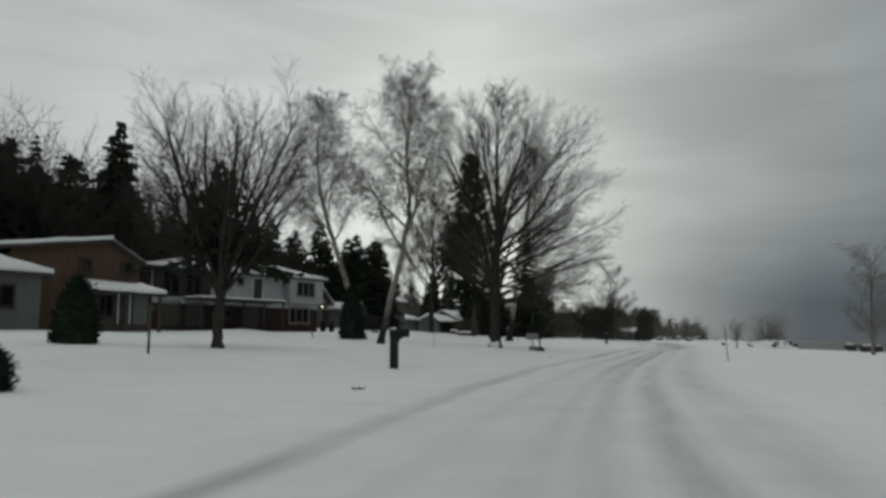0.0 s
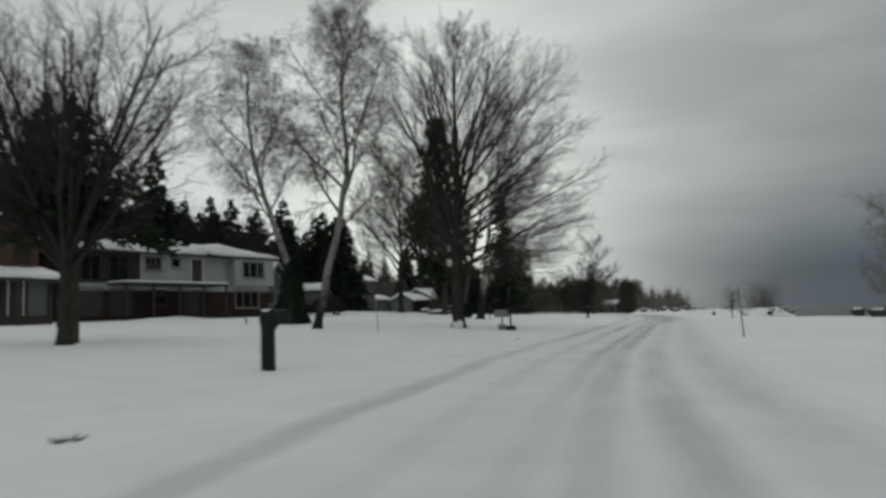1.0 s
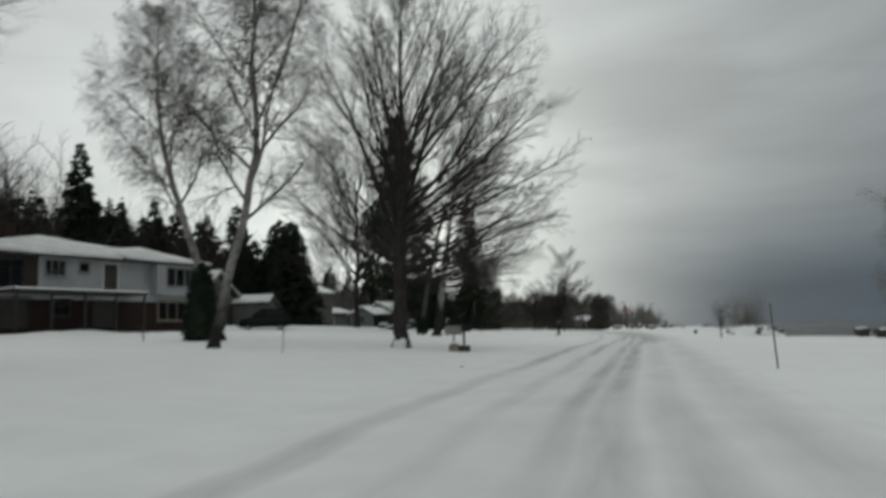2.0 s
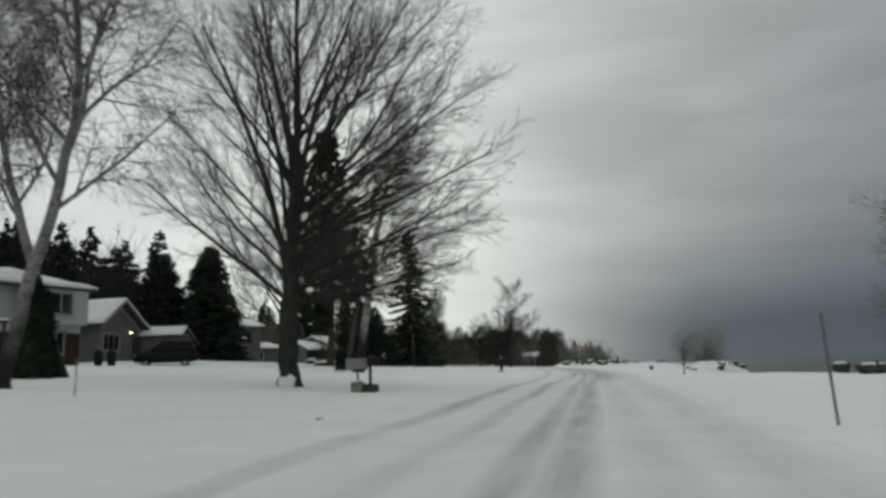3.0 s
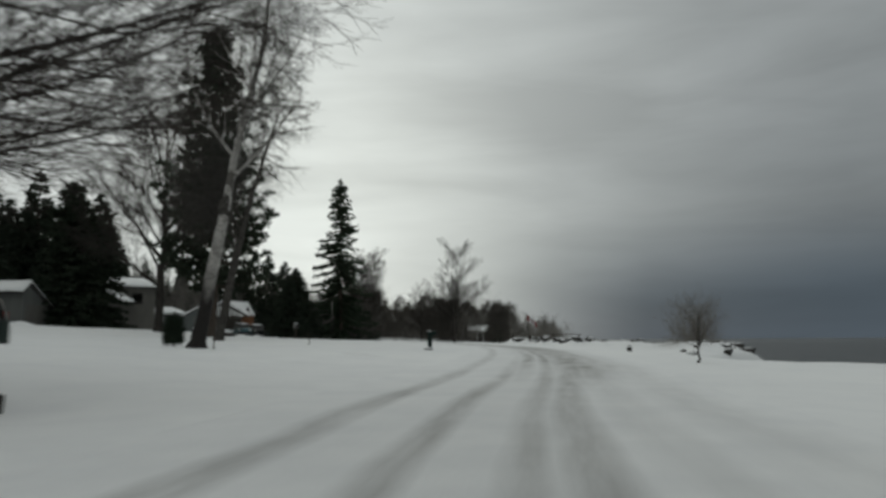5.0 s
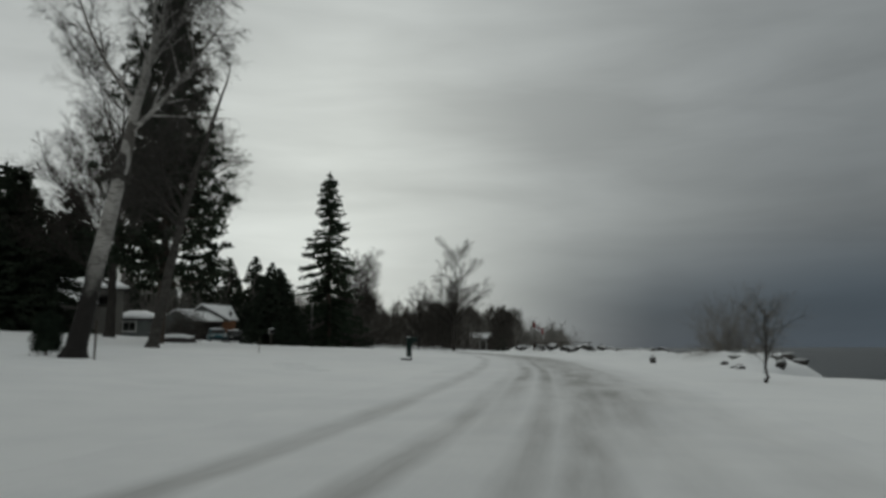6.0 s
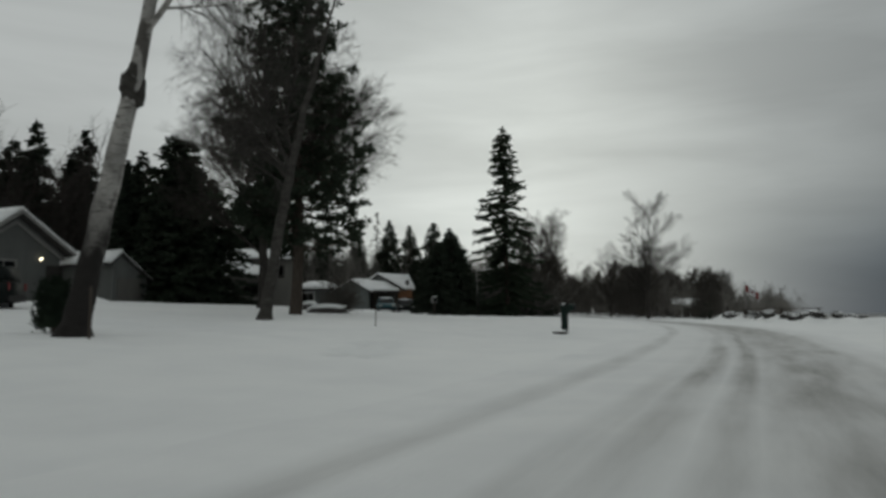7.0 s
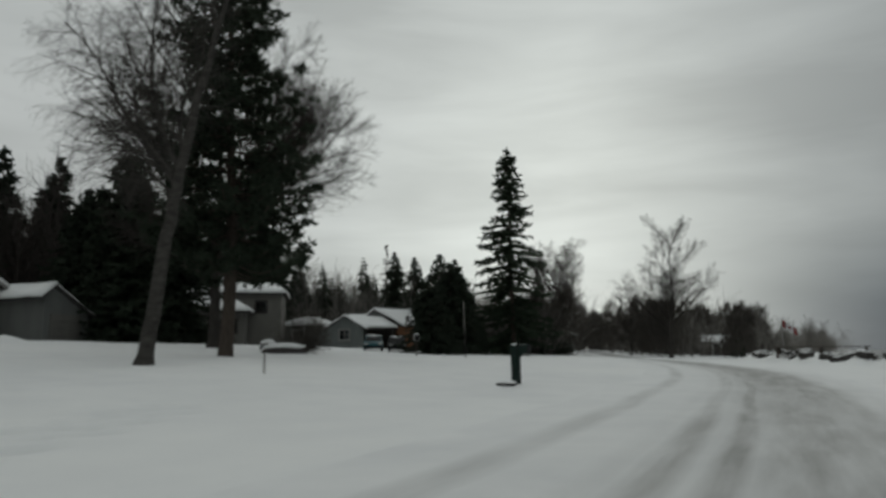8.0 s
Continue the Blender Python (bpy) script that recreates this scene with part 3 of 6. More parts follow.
def conifer(name, m, seed, height, radius, clear, label, spacing=0.42, per=6, droop=0.35, spray=0.55, ragged=0.25, mat=NEEDLE, power=0.9, density=1.0, round_top=0.0):
    """A spruce: trunk, whorls of drooping boughs, each bough carrying needle sprays."""
    rng = random.Random(seed)
    sp = Sprays(seed)
    wood = Tubes()
    r0 = height * 0.0115 + 0.04
    hs = np.linspace(0, height * 0.97, 12)
    lean = [rng.gauss(0, 0.01), rng.gauss(0, 0.01)]
    line = np.stack([lean[0] * hs + 0.06 * np.sin(hs * 0.5), lean[1] * hs, hs], -1)
    wood.add(np.vstack([line[:1] - (0, 0, 0.3), line]), np.concatenate([[r0 * 1.5], r0 * (1 - 0.93 * hs / height)]), 9)
    z = clear
    while z < height - 0.15:
        t = (z - clear) / (height - clear)
        reach = radius * ((1 - t) ** power) * (1 - round_top * math.exp(-t * 8)) + 0.12
        for _ in range(per):
            if rng.random() < ragged * 0.5:
                continue
            az = rng.random() * 6.283
            length = reach * (1 - ragged * 1.2 * rng.random())
            c0 = Vector((np.interp(z, hs, line[:, 0]), np.interp(z, hs, line[:, 1]), z + rng.uniform(-0.15, 0.15)))
            out = Vector((math.cos(az), math.sin(az), 0))
            n = max(2, int(length / 0.55))
            pts = [c0 + out * length * k / n + Vector((0, 0, -droop * length * (k / n) ** 1.3 + 0.25 * droop * length * (k / n) ** 4 + (0.25 * length * (1 - droop) * t * k / n))) for k in range(n + 1)]
            if length > 0.8:
                wood.add(pts, np.linspace(0.012 + 0.012 * length, 0.008, n + 1), 3)
            for k in range(n):
                for _ in range(max(1, int((5 if length > 1 else 3) * density))):
                    a = pts[k].lerp(pts[k + 1], rng.random())
                    way = (out * rng.uniform(0.2, 0.9) + Vector((-out.y, out.x, 0)) * rng.uniform(-1, 1) + Vector((0, 0, rng.uniform(-0.75, 0.25)))).normalized()
                    sp.add(a, way, spray * rng.uniform(0.7, 1.4) * min(1, 0.45 + length / 2.5), spray * rng.uniform(0.14, 0.24))
        z += spacing * rng.uniform(0.75, 1.25)
    for k in range(10):
        sp.add(Vector((line[-1][0], line[-1][1], height * 0.97 - 0.10 * k)), Vector((rng.gauss(0, 0.4), rng.gauss(0, 0.4), 1)).normalized(), 0.03 * height + 0.15, 0.07)
    ob = thing(name, m, label, "tree")
    part("trunk", wood.data(), PINE_BARK, ob, "", True)
    part("crown", sp.data(), mat, ob)
    return ob


def pine(name, m, seed, height, radius, clear, label, boughs=120):
    """A big pine: boughs that carry dense clumps of needles at their ends, with gaps that show the sky."""
    rng = random.Random(seed)
    sp = Sprays(seed)
    wood = Tubes()
    hs = np.linspace(0, height * 0.98, 16)
    line = np.stack([0.25 * np.sin(hs * 0.21), 0.15 * np.sin(hs * 0.3 + 1), hs], -1)
    wood.add(np.vstack([line[:1] - (0, 0, 0.4), line[:1] + (0, 0, 0.15), line[1:]]), np.concatenate([[0.52], [0.40], 0.36 * (1 - 0.9 * hs[1:] / height)]), 11)
    for b in range(boughs):
        t = ((b + rng.random()) / boughs) ** 1.05
        z = clear + (height - clear) * t
        width = radius * (min(1.0, 0.72 + t * 1.6) if t < 0.18 else (1 - (t - 0.18) / 0.86) ** 0.72)
        length = max(0.5, width * rng.uniform(0.55, 1.12))
        az = b * 2.39996 + rng.gauss(0, 0.5)
        c0 = Vector((np.interp(z, hs, line[:, 0]), np.interp(z, hs, line[:, 1]), z))
        out = Vector((math.cos(az), math.sin(az), 0))
        rise = rng.uniform(-0.22, 0.12) + 0.28 * t
        n = max(3, int(length / 0.6))
        pts = [c0 + out * length * k / n + Vector((0, 0, length * (rise * k / n - 0.14 * math.sin(3.14 * k / n) + 0.10 * (k / n) ** 3))) for k in range(n + 1)]
        wood.add(pts, np.linspace(0.02 + 0.014 * length, 0.012, n + 1), 4)
        for k in range(1, n + 1):
            if k / n < 0.28 and length > 1.5:
                continue
            for _ in range(2 if k < n else 3):
                c = pts[k] + Vector((rng.gauss(0, 0.32), rng.gauss(0, 0.32), rng.gauss(0.05, 0.13))) * (0.6 + 0.25 * length / radius)
                for _ in range(20):
                    way = Vector((rng.gauss(0, 1), rng.gauss(0, 1), rng.gauss(0.25, 0.55))).normalized()
                    sp.add(c + way * rng.uniform(0, 0.16), way, rng.uniform(0.22, 0.48), rng.uniform(0.035, 0.07))
    ob = thing(name, m, label, "tree")
    part("trunk", wood.data(), PINE_BARK, ob, "", True)
    part("crown", sp.data(), PINE_NEEDLE, ob)
    return ob


def cedar(name, m, seed, height, radius, label, blunt=0.12, shape=0.75, trunk_r=0.07, fine=1.0):
    """A clipped, dense cedar: bumpy core closely covered with short sprays."""
    rng = random.Random(seed)
    sp = Sprays(seed)
    v, f = [], []
    rings, sides = 16, 22
    for i in range(rings + 1):
        t = i / rings
        r = radius * (1 - t ** 1.25 * (1 - blunt)) ** shape * (0.86 + 0.14 * min(1, t * 5)) * (1 if i < rings else 0.15)
        for k in range(sides):
            a = 6.2832 * k / sides
            q = r * (0.86 + 0.14 * noise.noise((math.cos(a) * 2 + seed, math.sin(a) * 2, t * 6)))
            v.append((q * math.cos(a), q * math.sin(a), 0.03 + (height - 0.1) * t))
    for i in range(rings):
        for k in range(sides):
            j = (k + 1) % sides
            f.append((i * sides + k, i * sides + j, (i + 1) * sides + j, (i + 1) * sides + k))
    core = len(v)
    for i in range(int(1800 * max(radius * height / 3, 0.6) / fine)):
        p = Vector(v[rng.randrange(core)])
        out = Vector((p.x, p.y, 0.25)).normalized()
        way = (out + Vector((rng.gauss(0, 0.5), rng.gauss(0, 0.5), rng.gauss(0.35, 0.4)))).normalized()
        sp.add(p + Vector((rng.gauss(0, 0.08), rng.gauss(0, 0.08), rng.gauss(0, 0.1))), way, rng.uniform(0.12, 0.26) * fine, rng.uniform(0.03, 0.055) * fine)
    ob = thing(name, m, label, "shrub")
    sp.solid = (v, f)
    part("foliage", sp.data(), CEDAR, ob)
    part("stem", cyl(bmesh.new(), 0, 0, -0.3, height * 0.5, trunk_r, 0.03), PINE_BARK, ob)
    return ob


def bare_bush(name, m, seed, radius, height, label, stems=26, thin=0.006, mat=TWIG):
    rng = random.Random(seed)
    wood, fine = Tubes(), Tubes()
    kind = dict(levels=3, split=[(7, 35, 0.5, 0.2), (7, 35, 0.55, 0.1), (6, 35, 0.6, 0.1)], lift=(0.3, 0.1, 0.0, 0.0), wander=0.11, min_r=thin)
    for i in range(stems):
        a, e = i * 2.4, rng.uniform(0.25, 1.35)
        d = Vector((math.cos(a) * math.cos(e), math.sin(a) * math.cos(e), math.sin(e)))
        grow(wood, fine, rng, Vector((rng.gauss(0, 0.15), rng.gauss(0, 0.15), -0.1)), d, (radius * math.cos(e) ** 2 + height * math.sin(e) ** 2) * rng.uniform(0.75, 1.0), 0.025, 1, kind)
    ob = thing(name, m, label, "shrub")
    part("stem", wood.data(), mat, ob)
    part("crown", fine.data(), mat, ob)
    return ob


# the two-stemmed maple on the lawn before the houses
def fan(rng, n, lo, hi, share0, share1, length, r):
    out = []
    for i in range(n):
        s = share0 + (share1 - share0) * i / max(1, n - 1)
        out.append((s, i * 137.5 + rng.uniform(-20, 20), rng.uniform(lo, hi), length * rng.uniform(0.8, 1.1), r))
    return out


rngA = random.Random(5)
bare_tree("maple_tree", at(-16.4, 26.8, scale=0.96), 11, [(0, 0, 0, 0.23), (-0.05, 0, 1.5, 0.20), (0.05, 0, 2.6, 0.21)],
          [(0.80, 35, 63, 7.7, 0.115), (0.86, -90, 56, 6.6, 0.115), (0.90, 150, 59, 7.4, 0.103), (0.95, -20, 77, 7.6, 0.138), (0.97, -85, 67, 7.4, 0.127), (0.98, 95, 55, 7.6, 0.115),
           (1.0, 210, 69, 7.8, 0.115), (0.90, -95, 44, 4.8, 0.081), (0.84, 85, 43, 6.0, 0.081), (0.93, 80, 67, 8.3, 0.127), (0.99, -60, 75, 7.8, 0.115), (0.88, 90, 76, 7.6, 0.115), (0.92, -110, 60, 6.6, 0.092), (0.94, 120, 66, 7.4, 0.10), (0.96, 60, 72, 7.6, 0.10), (0.93, -140, 70, 7.2, 0.10)], dict(MAPLE, split=[(12, 36, 0.44, 0.24), (10, 36, 0.48, 0.14), (7, 34, 0.6, 0.12)], wander=0.05, thin=0.48, min_r=0.0052), (BARK, TWIG),
          "bare maple with several ascending dark limbs on snow")
bare_tree("birch_tree", at(-15.7, 42.9, scale=0.92), 12, [(0, 0, 0, 0.24), (0.5, 0.1, 2.5, 0.2), (1.35, 0.2, 6.0, 0.17), (1.9, 0.3, 9.0, 0.14), (1.6, 0.4, 13.0, 0.09), (1.9, 0.4, 17.0, 0.03)],
          [(0.40, 70, 40, 5.6, 0.08), (0.45, -70, 42, 6.4, 0.09), (0.50, 95, 50, 7.6, 0.10), (0.54, -100, 46, 6.4, 0.08), (0.58, 40, 52, 6.6, 0.08), (0.62, -50, 55, 6.6, 0.07), (0.66, 110, 50, 6.2, 0.07), (0.70, 170, 50, 5.4, 0.06),
           (0.74, -110, 50, 5.8, 0.06), (0.77, 60, 52, 5.6, 0.05), (0.80, -30, 55, 5.0, 0.05), (0.84, 120, 52, 4.8, 0.05), (0.87, -80, 52, 4.6, 0.045), (0.90, 30, 55, 4.2, 0.04), (0.93, 200, 55, 3.8, 0.035), (0.96, 80, 58, 3.4, 0.03), (0.98, -60, 60, 3.2, 0.03), (1.0, 20, 75, 2.4, 0.025)],
          BIRCHES, (BIRCH, BIRCH_TWIG), "pale-barked birch leaning slightly, with a thin twiggy crown")
bare_tree("birch_tree", at(-21.0, 52.4), 13, [(0, 0, 0, 0.26), (-0.9, 0.0, 3.0, 0.22), (-2.4, 0.0, 7.0, 0.18), (-3.6, 0.1, 10.5, 0.14), (-4.2, 0.2, 14.0, 0.09), (-4.3, 0.3, 17.8, 0.03)],
          [(0.42, -80, 48, 6.4, 0.08), (0.46, 70, 52, 6.0, 0.08), (0.50, -110, 46, 6.2, 0.07), (0.55, 150, 50, 5.6, 0.07), (0.60, -30, 55, 6.0, 0.06), (0.64, 90, 50, 5.6, 0.06), (0.68, -120, 48, 5.6, 0.06), (0.74, 80, 52, 5.2, 0.05),
           (0.78, -60, 55, 5.0, 0.05), (0.82, 20, 58, 4.6, 0.04), (0.86, 120, 52, 4.2, 0.04), (0.90, -100, 55, 4.0, 0.035), (0.94, 60, 58, 3.6, 0.03), (0.97, -40, 62, 3.0, 0.03), (1.0, 60, 78, 2.2, 0.025)],
          BIRCHES, (BIRCH, BIRCH_TWIG), "grey birch leaning away over a dark cedar")
def root_snow(ob):
    bm = rock_mesh(5, 0.36, 0.28, 0.32, 3, 0.22)
    bmesh.ops.translate(bm, verts=bm.verts, vec=(0.06, -0.36, 0.06))
    part("snow_drift", bm, SNOW, ob, "snow heaped against the roots", True)


bare_tree("maple_tree", at(-10.45, 51.25, scale=0.92), 14, [(0, 0, 0, 0.42), (0, 0, 2.0, 0.37), (0.05, 0, 4.4, 0.34), (0.15, 0.1, 7.5, 0.27), (0.3, 0.2, 11.0, 0.18), (0.2, 0.2, 15.0, 0.09), (0.3, 0.2, 18.3, 0.03)],
          [(0.29, -88, 40, 8.4, 0.12), (0.35, -100, 46, 7.6, 0.09), (0.39, -72, 38, 8.0, 0.075), (0.42, -108, 50, 8.4, 0.08), (0.48, 165, 36, 7.6, 0.08), (0.43, -70, 74, 11.0, 0.12), (0.54, -110, 62, 9.0, 0.10), (0.34, -95, 80, 12.5, 0.17), (0.42, 160, 45, 7.5, 0.11), (0.44, 80, 30, 6.8, 0.09), (0.47, 20, 70, 11.0, 0.15), (0.49, 95, 40, 9.8, 0.11), (0.50, 60, 78, 11.5, 0.16),
           (0.53, 70, 34, 8.4, 0.10), (0.55, -70, 58, 8.6, 0.12), (0.57, 110, 42, 9.4, 0.10), (0.59, 200, 62, 9.0, 0.12), (0.61, 85, 46, 9.0, 0.10), (0.63, -100, 70, 8.5, 0.11), (0.65, 45, 50, 7.6, 0.09),
           (0.67, 125, 55, 7.2, 0.09), (0.69, 75, 52, 7.2, 0.08), (0.72, -30, 58, 6.4, 0.08), (0.75, 170, 60, 6.2, 0.07), (0.78, 95, 58, 5.8, 0.07), (0.82, -80, 62, 5.2, 0.06), (0.86, 50, 62, 4.6, 0.055),
           (0.90, 130, 64, 4.0, 0.05), (0.94, -50, 66, 3.4, 0.04), (1.0, 40, 85, 2.0, 0.025)],
          dict(MAPLE, split=[(13, 33, 0.46, 0.22), (11, 32, 0.46, 0.16), (7, 32, 0.6, 0.12)], min_r=0.0055, thin=0.43), (BARK, TWIG), "large bare maple with dark trunk and sweeping branches by the road",
          low=[(0.305, 78, 3, 6.6, 0.05), (0.31, 100, 5, 6.2, 0.05), (0.315, 60, 6, 6.4, 0.05), (0.31, 125, 6, 6.0, 0.05), (0.32, 108, 12, 6.6, 0.055), (0.33, 82, 13, 8.2, 0.07), (0.335, 60, 15, 6.6, 0.06), (0.34, 100, 18, 8.4, 0.085), (0.38, 70, 20, 8.4, 0.085), (0.41, 120, 20, 8.0, 0.09), (0.43, 88, 24, 9.4, 0.10), (0.46, 50, 26, 8.2, 0.09), (0.48, 105, 30, 9.2, 0.10), (0.52, 78, 34, 9.2, 0.10)], low_kind=SWEEP, extra=root_snow)


conifer("pine_tree", at(-17.3, 28.2), 27, 8.2, 3.6, 4.0, "dark evergreen close behind the lawn maple", spacing=0.32, per=8, density=2.4, spray=0.32, power=1.0, mat=PINE_NEEDLE)


def burl(ob):
    bm = rock_mesh(3, 0.27, 0.27, 0.62, 3, 0.26)
    bmesh.ops.translate(bm, verts=bm.verts, vec=(0.71, 0.90, 6.3))
    part("burl", bm, GREY_BARK, ob, "rough dark burl", True)


bare_tree("birch_tree", at(-14.15, 73.15), 15, [(0, 0, 0, 0.36), (0.15, 0.2, 1.4, 0.29), (0.5, 0.65, 4.5, 0.25), (0.9, 1.1, 7.8, 0.18), (1.2, 1.5, 10.5, 0.14), (1.9, 1.9, 14.0, 0.12), (2.3, 2.2, 18.5, 0.03)],
          [(0.52, 95, 32, 5.0, 0.09), (0.58, -80, 50, 5.2, 0.09), (0.62, 140, 55, 5.2, 0.08), (0.66, 20, 52, 5.2, 0.08), (0.71, 70, 42, 5.2, 0.07), (0.75, -120, 50, 4.8, 0.06), (0.80, 180, 55, 4.4, 0.05),
           (0.84, 50, 55, 4.2, 0.05), (0.88, -50, 58, 3.8, 0.045), (0.93, 110, 60, 3.2, 0.035), (0.97, 0, 65, 2.6, 0.03), (1.0, 200, 80, 2.0, 0.025)],
          BIRCHES, (OLD_BIRCH, BIRCH_TWIG), "thick old birch leaning to the road, with a dark burl", extra=burl)
bare_tree("birch_tree", at(-19.65, 88.35), 16, [(0, 0, 0, 0.30), (0.35, 0, 2.0, 0.26), (1.0, 0, 5.4, 0.22), (1.6, 0, 8.0, 0.18), (2.5, 0.2, 11.5, 0.12), (3.6, 0.4, 15.5, 0.03)],
          [(0.50, -80, 44, 7.6, 0.12), (0.47, -75, 30, 7.4, 0.07), (0.55, -100, 58, 7.8, 0.11), (0.58, -60, 66, 7.6, 0.09), (0.53, -120, 50, 7.2, 0.09), (0.56, -88, 36, 7.2, 0.07), (0.60, -95, 46, 7.0, 0.07), (0.70, -90, 52, 4.6, 0.05), (0.84, -60, 60, 2.6, 0.035), (0.92, -120, 62, 2.2, 0.03), (1.0, -80, 78, 1.8, 0.022)],
          dict(BIRCHES, min_r=0.0046), (GREY_BARK, BIRCH_TWIG), "forked grey birch with drooping twigs beside a tall pine")
pine("pine_tree", at(-24.5, 98.0), 17, 25.0, 4.9, 4.2, "tall dark pine with clumped needles, bare lower trunk", boughs=200)
bare_tree("maple_tree", at(-33.4, 107.0), 18, [(0, 0, 0, 0.40), (0.1, 0, 3.0, 0.34), (0, 0, 5.6, 0.31), (0.3, 0, 8.0, 0.24), (0.2, 0, 13.0, 0.15), (0.1, 0.2, 21.0, 0.03)],
          [(0.32, -100, 38, 9.6, 0.13), (0.42, 44, 50, 12.0, 0.13), (0.45, 70, 54, 11.6, 0.13), (0.42, -60, 44, 10.8, 0.14), (0.48, 56, 46, 11.6, 0.13), (0.52, 84, 54, 11.0, 0.13), (0.50, -120, 50, 10.6, 0.13), (0.55, 38, 48, 11.2, 0.12), (0.58, 62, 42, 11.0, 0.11), (0.61, 50, 52, 10.6, 0.11),
           (0.64, 74, 42, 10.4, 0.10), (0.67, 40, 44, 9.8, 0.10), (0.70, 60, 48, 9.2, 0.09), (0.75, 52, 40, 8.2, 0.08), (0.80, 70, 44, 7.0, 0.07), (0.55, 55, 64, 11.0, 0.10)] + fan(rngA, 16, 34, 62, 0.46, 0.95, 8.6, 0.09),
          dict(MAPLE, split=[(13, 34, 0.46, 0.2), (11, 34, 0.48, 0.15), (9, 34, 0.65, 0.1)], min_r=0.009, thin=0.45), (BARK, TWIG), "bare round-crowned maple standing behind the pine")
conifer("spruce_tree", at(-26.0, 145.7), 19, 23.6, 6.0, 0.5, "slender dark spruce tapering to a point", per=8, spacing=0.55, droop=0.34, density=1.9, ragged=0.42, spray=0.55, power=0.72, mat=HAZY_NEEDLE)
bare_tree("poplar_tree", at(-10.2, 151.5, scale=0.86), 20, [(0, 0, 0, 0.26), (0, 0, 3.5, 0.2), (0.2, 0, 5.6, 0.17), (0.5, 0, 8.5, 0.12), (0.3, 0, 16.0, 0.03)],
          [(0.30, -85, 40, 8.0, 0.11), (0.34, 75, 40, 7.2, 0.10), (0.40, -60, 50, 7.8, 0.10), (0.44, 100, 46, 7.2, 0.09), (0.47, 10, 60, 6.4, 0.09), (0.42, 180, 50, 6.4, 0.08)] + fan(rngA, 16, 36, 62, 0.48, 0.96, 4.6, 0.06),
          dict(MAPLE, split=[(13, 34, 0.46, 0.2), (11, 34, 0.48, 0.15), (8, 34, 0.6, 0.12)], min_r=0.007, thin=0.45), (BARK, BIRCH_TWIG), "bare spreading tree at the bend of the road")
bare_tree("maple_tree", at(-28.4, 170.0, scale=0.92), 21, [(0, 0, 0, 0.26), (0, 0, 3.0, 0.2), (0.0, 0, 8.0, 0.12), (0.1, 0, 13.4, 0.03)], fan(rngA, 34, 32, 62, 0.28, 0.9, 6.4, 0.08), dict(MAPLE, split=[(12, 36, 0.46, 0.2), (10, 36, 0.5, 0.15), (7, 34, 0.6, 0.12)], min_r=0.013), (BARK, TWIG), "bare round tree rising behind the bushes")
bare_tree("poplar_tree", at(-17.5, 168.0, scale=0.78), 22, [(0, 0, 0, 0.22), (0, 0, 2.6, 0.18), (0.2, 0, 8.6, 0.03)], fan(rngA, 14, 36, 62, 0.25, 0.95, 4.6, 0.06), dict(MAPLE, split=[(9, 34, 0.48, 0.2), (9, 34, 0.5, 0.15), (6, 34, 0.6, 0.12)], min_r=0.011), (BARK, TWIG), "small round bare tree at the bend of the road")
bare_tree("young_tree", at(6.95, 72.6, scale=0.86), 23, [(0, 0, 0, 0.05), (0.05, 0, 0.9, 0.04), (0.1, 0, 2.4, 0.015)], fan(rngA, 22, 10, 75, 0.34, 0.95, 1.25, 0.012), dict(BIRCHES, split=[(8, 40, 0.5, 0.1), (7, 40, 0.55, 0.1), (5, 40, 0.7, 0.1)], lift=(0.1, 0, 0, 0), min_r=0.0016), (BARK, PALE_TWIG), "thin young tree with a round twiggy head in snow")
bare_bush("bare_shrub", at(12.9, 100.6), 24, 1.9, 4.9, "round leafless shrub on the snowy lake shore", stems=60, thin=0.006, mat=PALE_TWIG)
bare_bush("bare_shrub", at(8.2, 205.0), 28, 2.4, 5.8, "grey leafless shrub far off on the point", stems=12, thin=0.014, mat=PALE_TWIG)
bare_tree("shore_tree", at(14.6, 58.0), 25, [(0, 0, 0, 0.12), (0.05, 0, 2.2, 0.1), (0.2, 0, 6.8, 0.02)], fan(rngA, 24, 25, 65, 0.25, 0.97, 2.4, 0.025), dict(BIRCHES, split=[(10, 40, 0.5, 0.12), (9, 42, 0.55, 0.1), (6, 42, 0.8, 0.1)], lift=(0.1, 0.05, 0, -0.1), min_r=0.0026), (PALE_TWIG, PALE_TWIG), "slim bare tree standing by the lake")

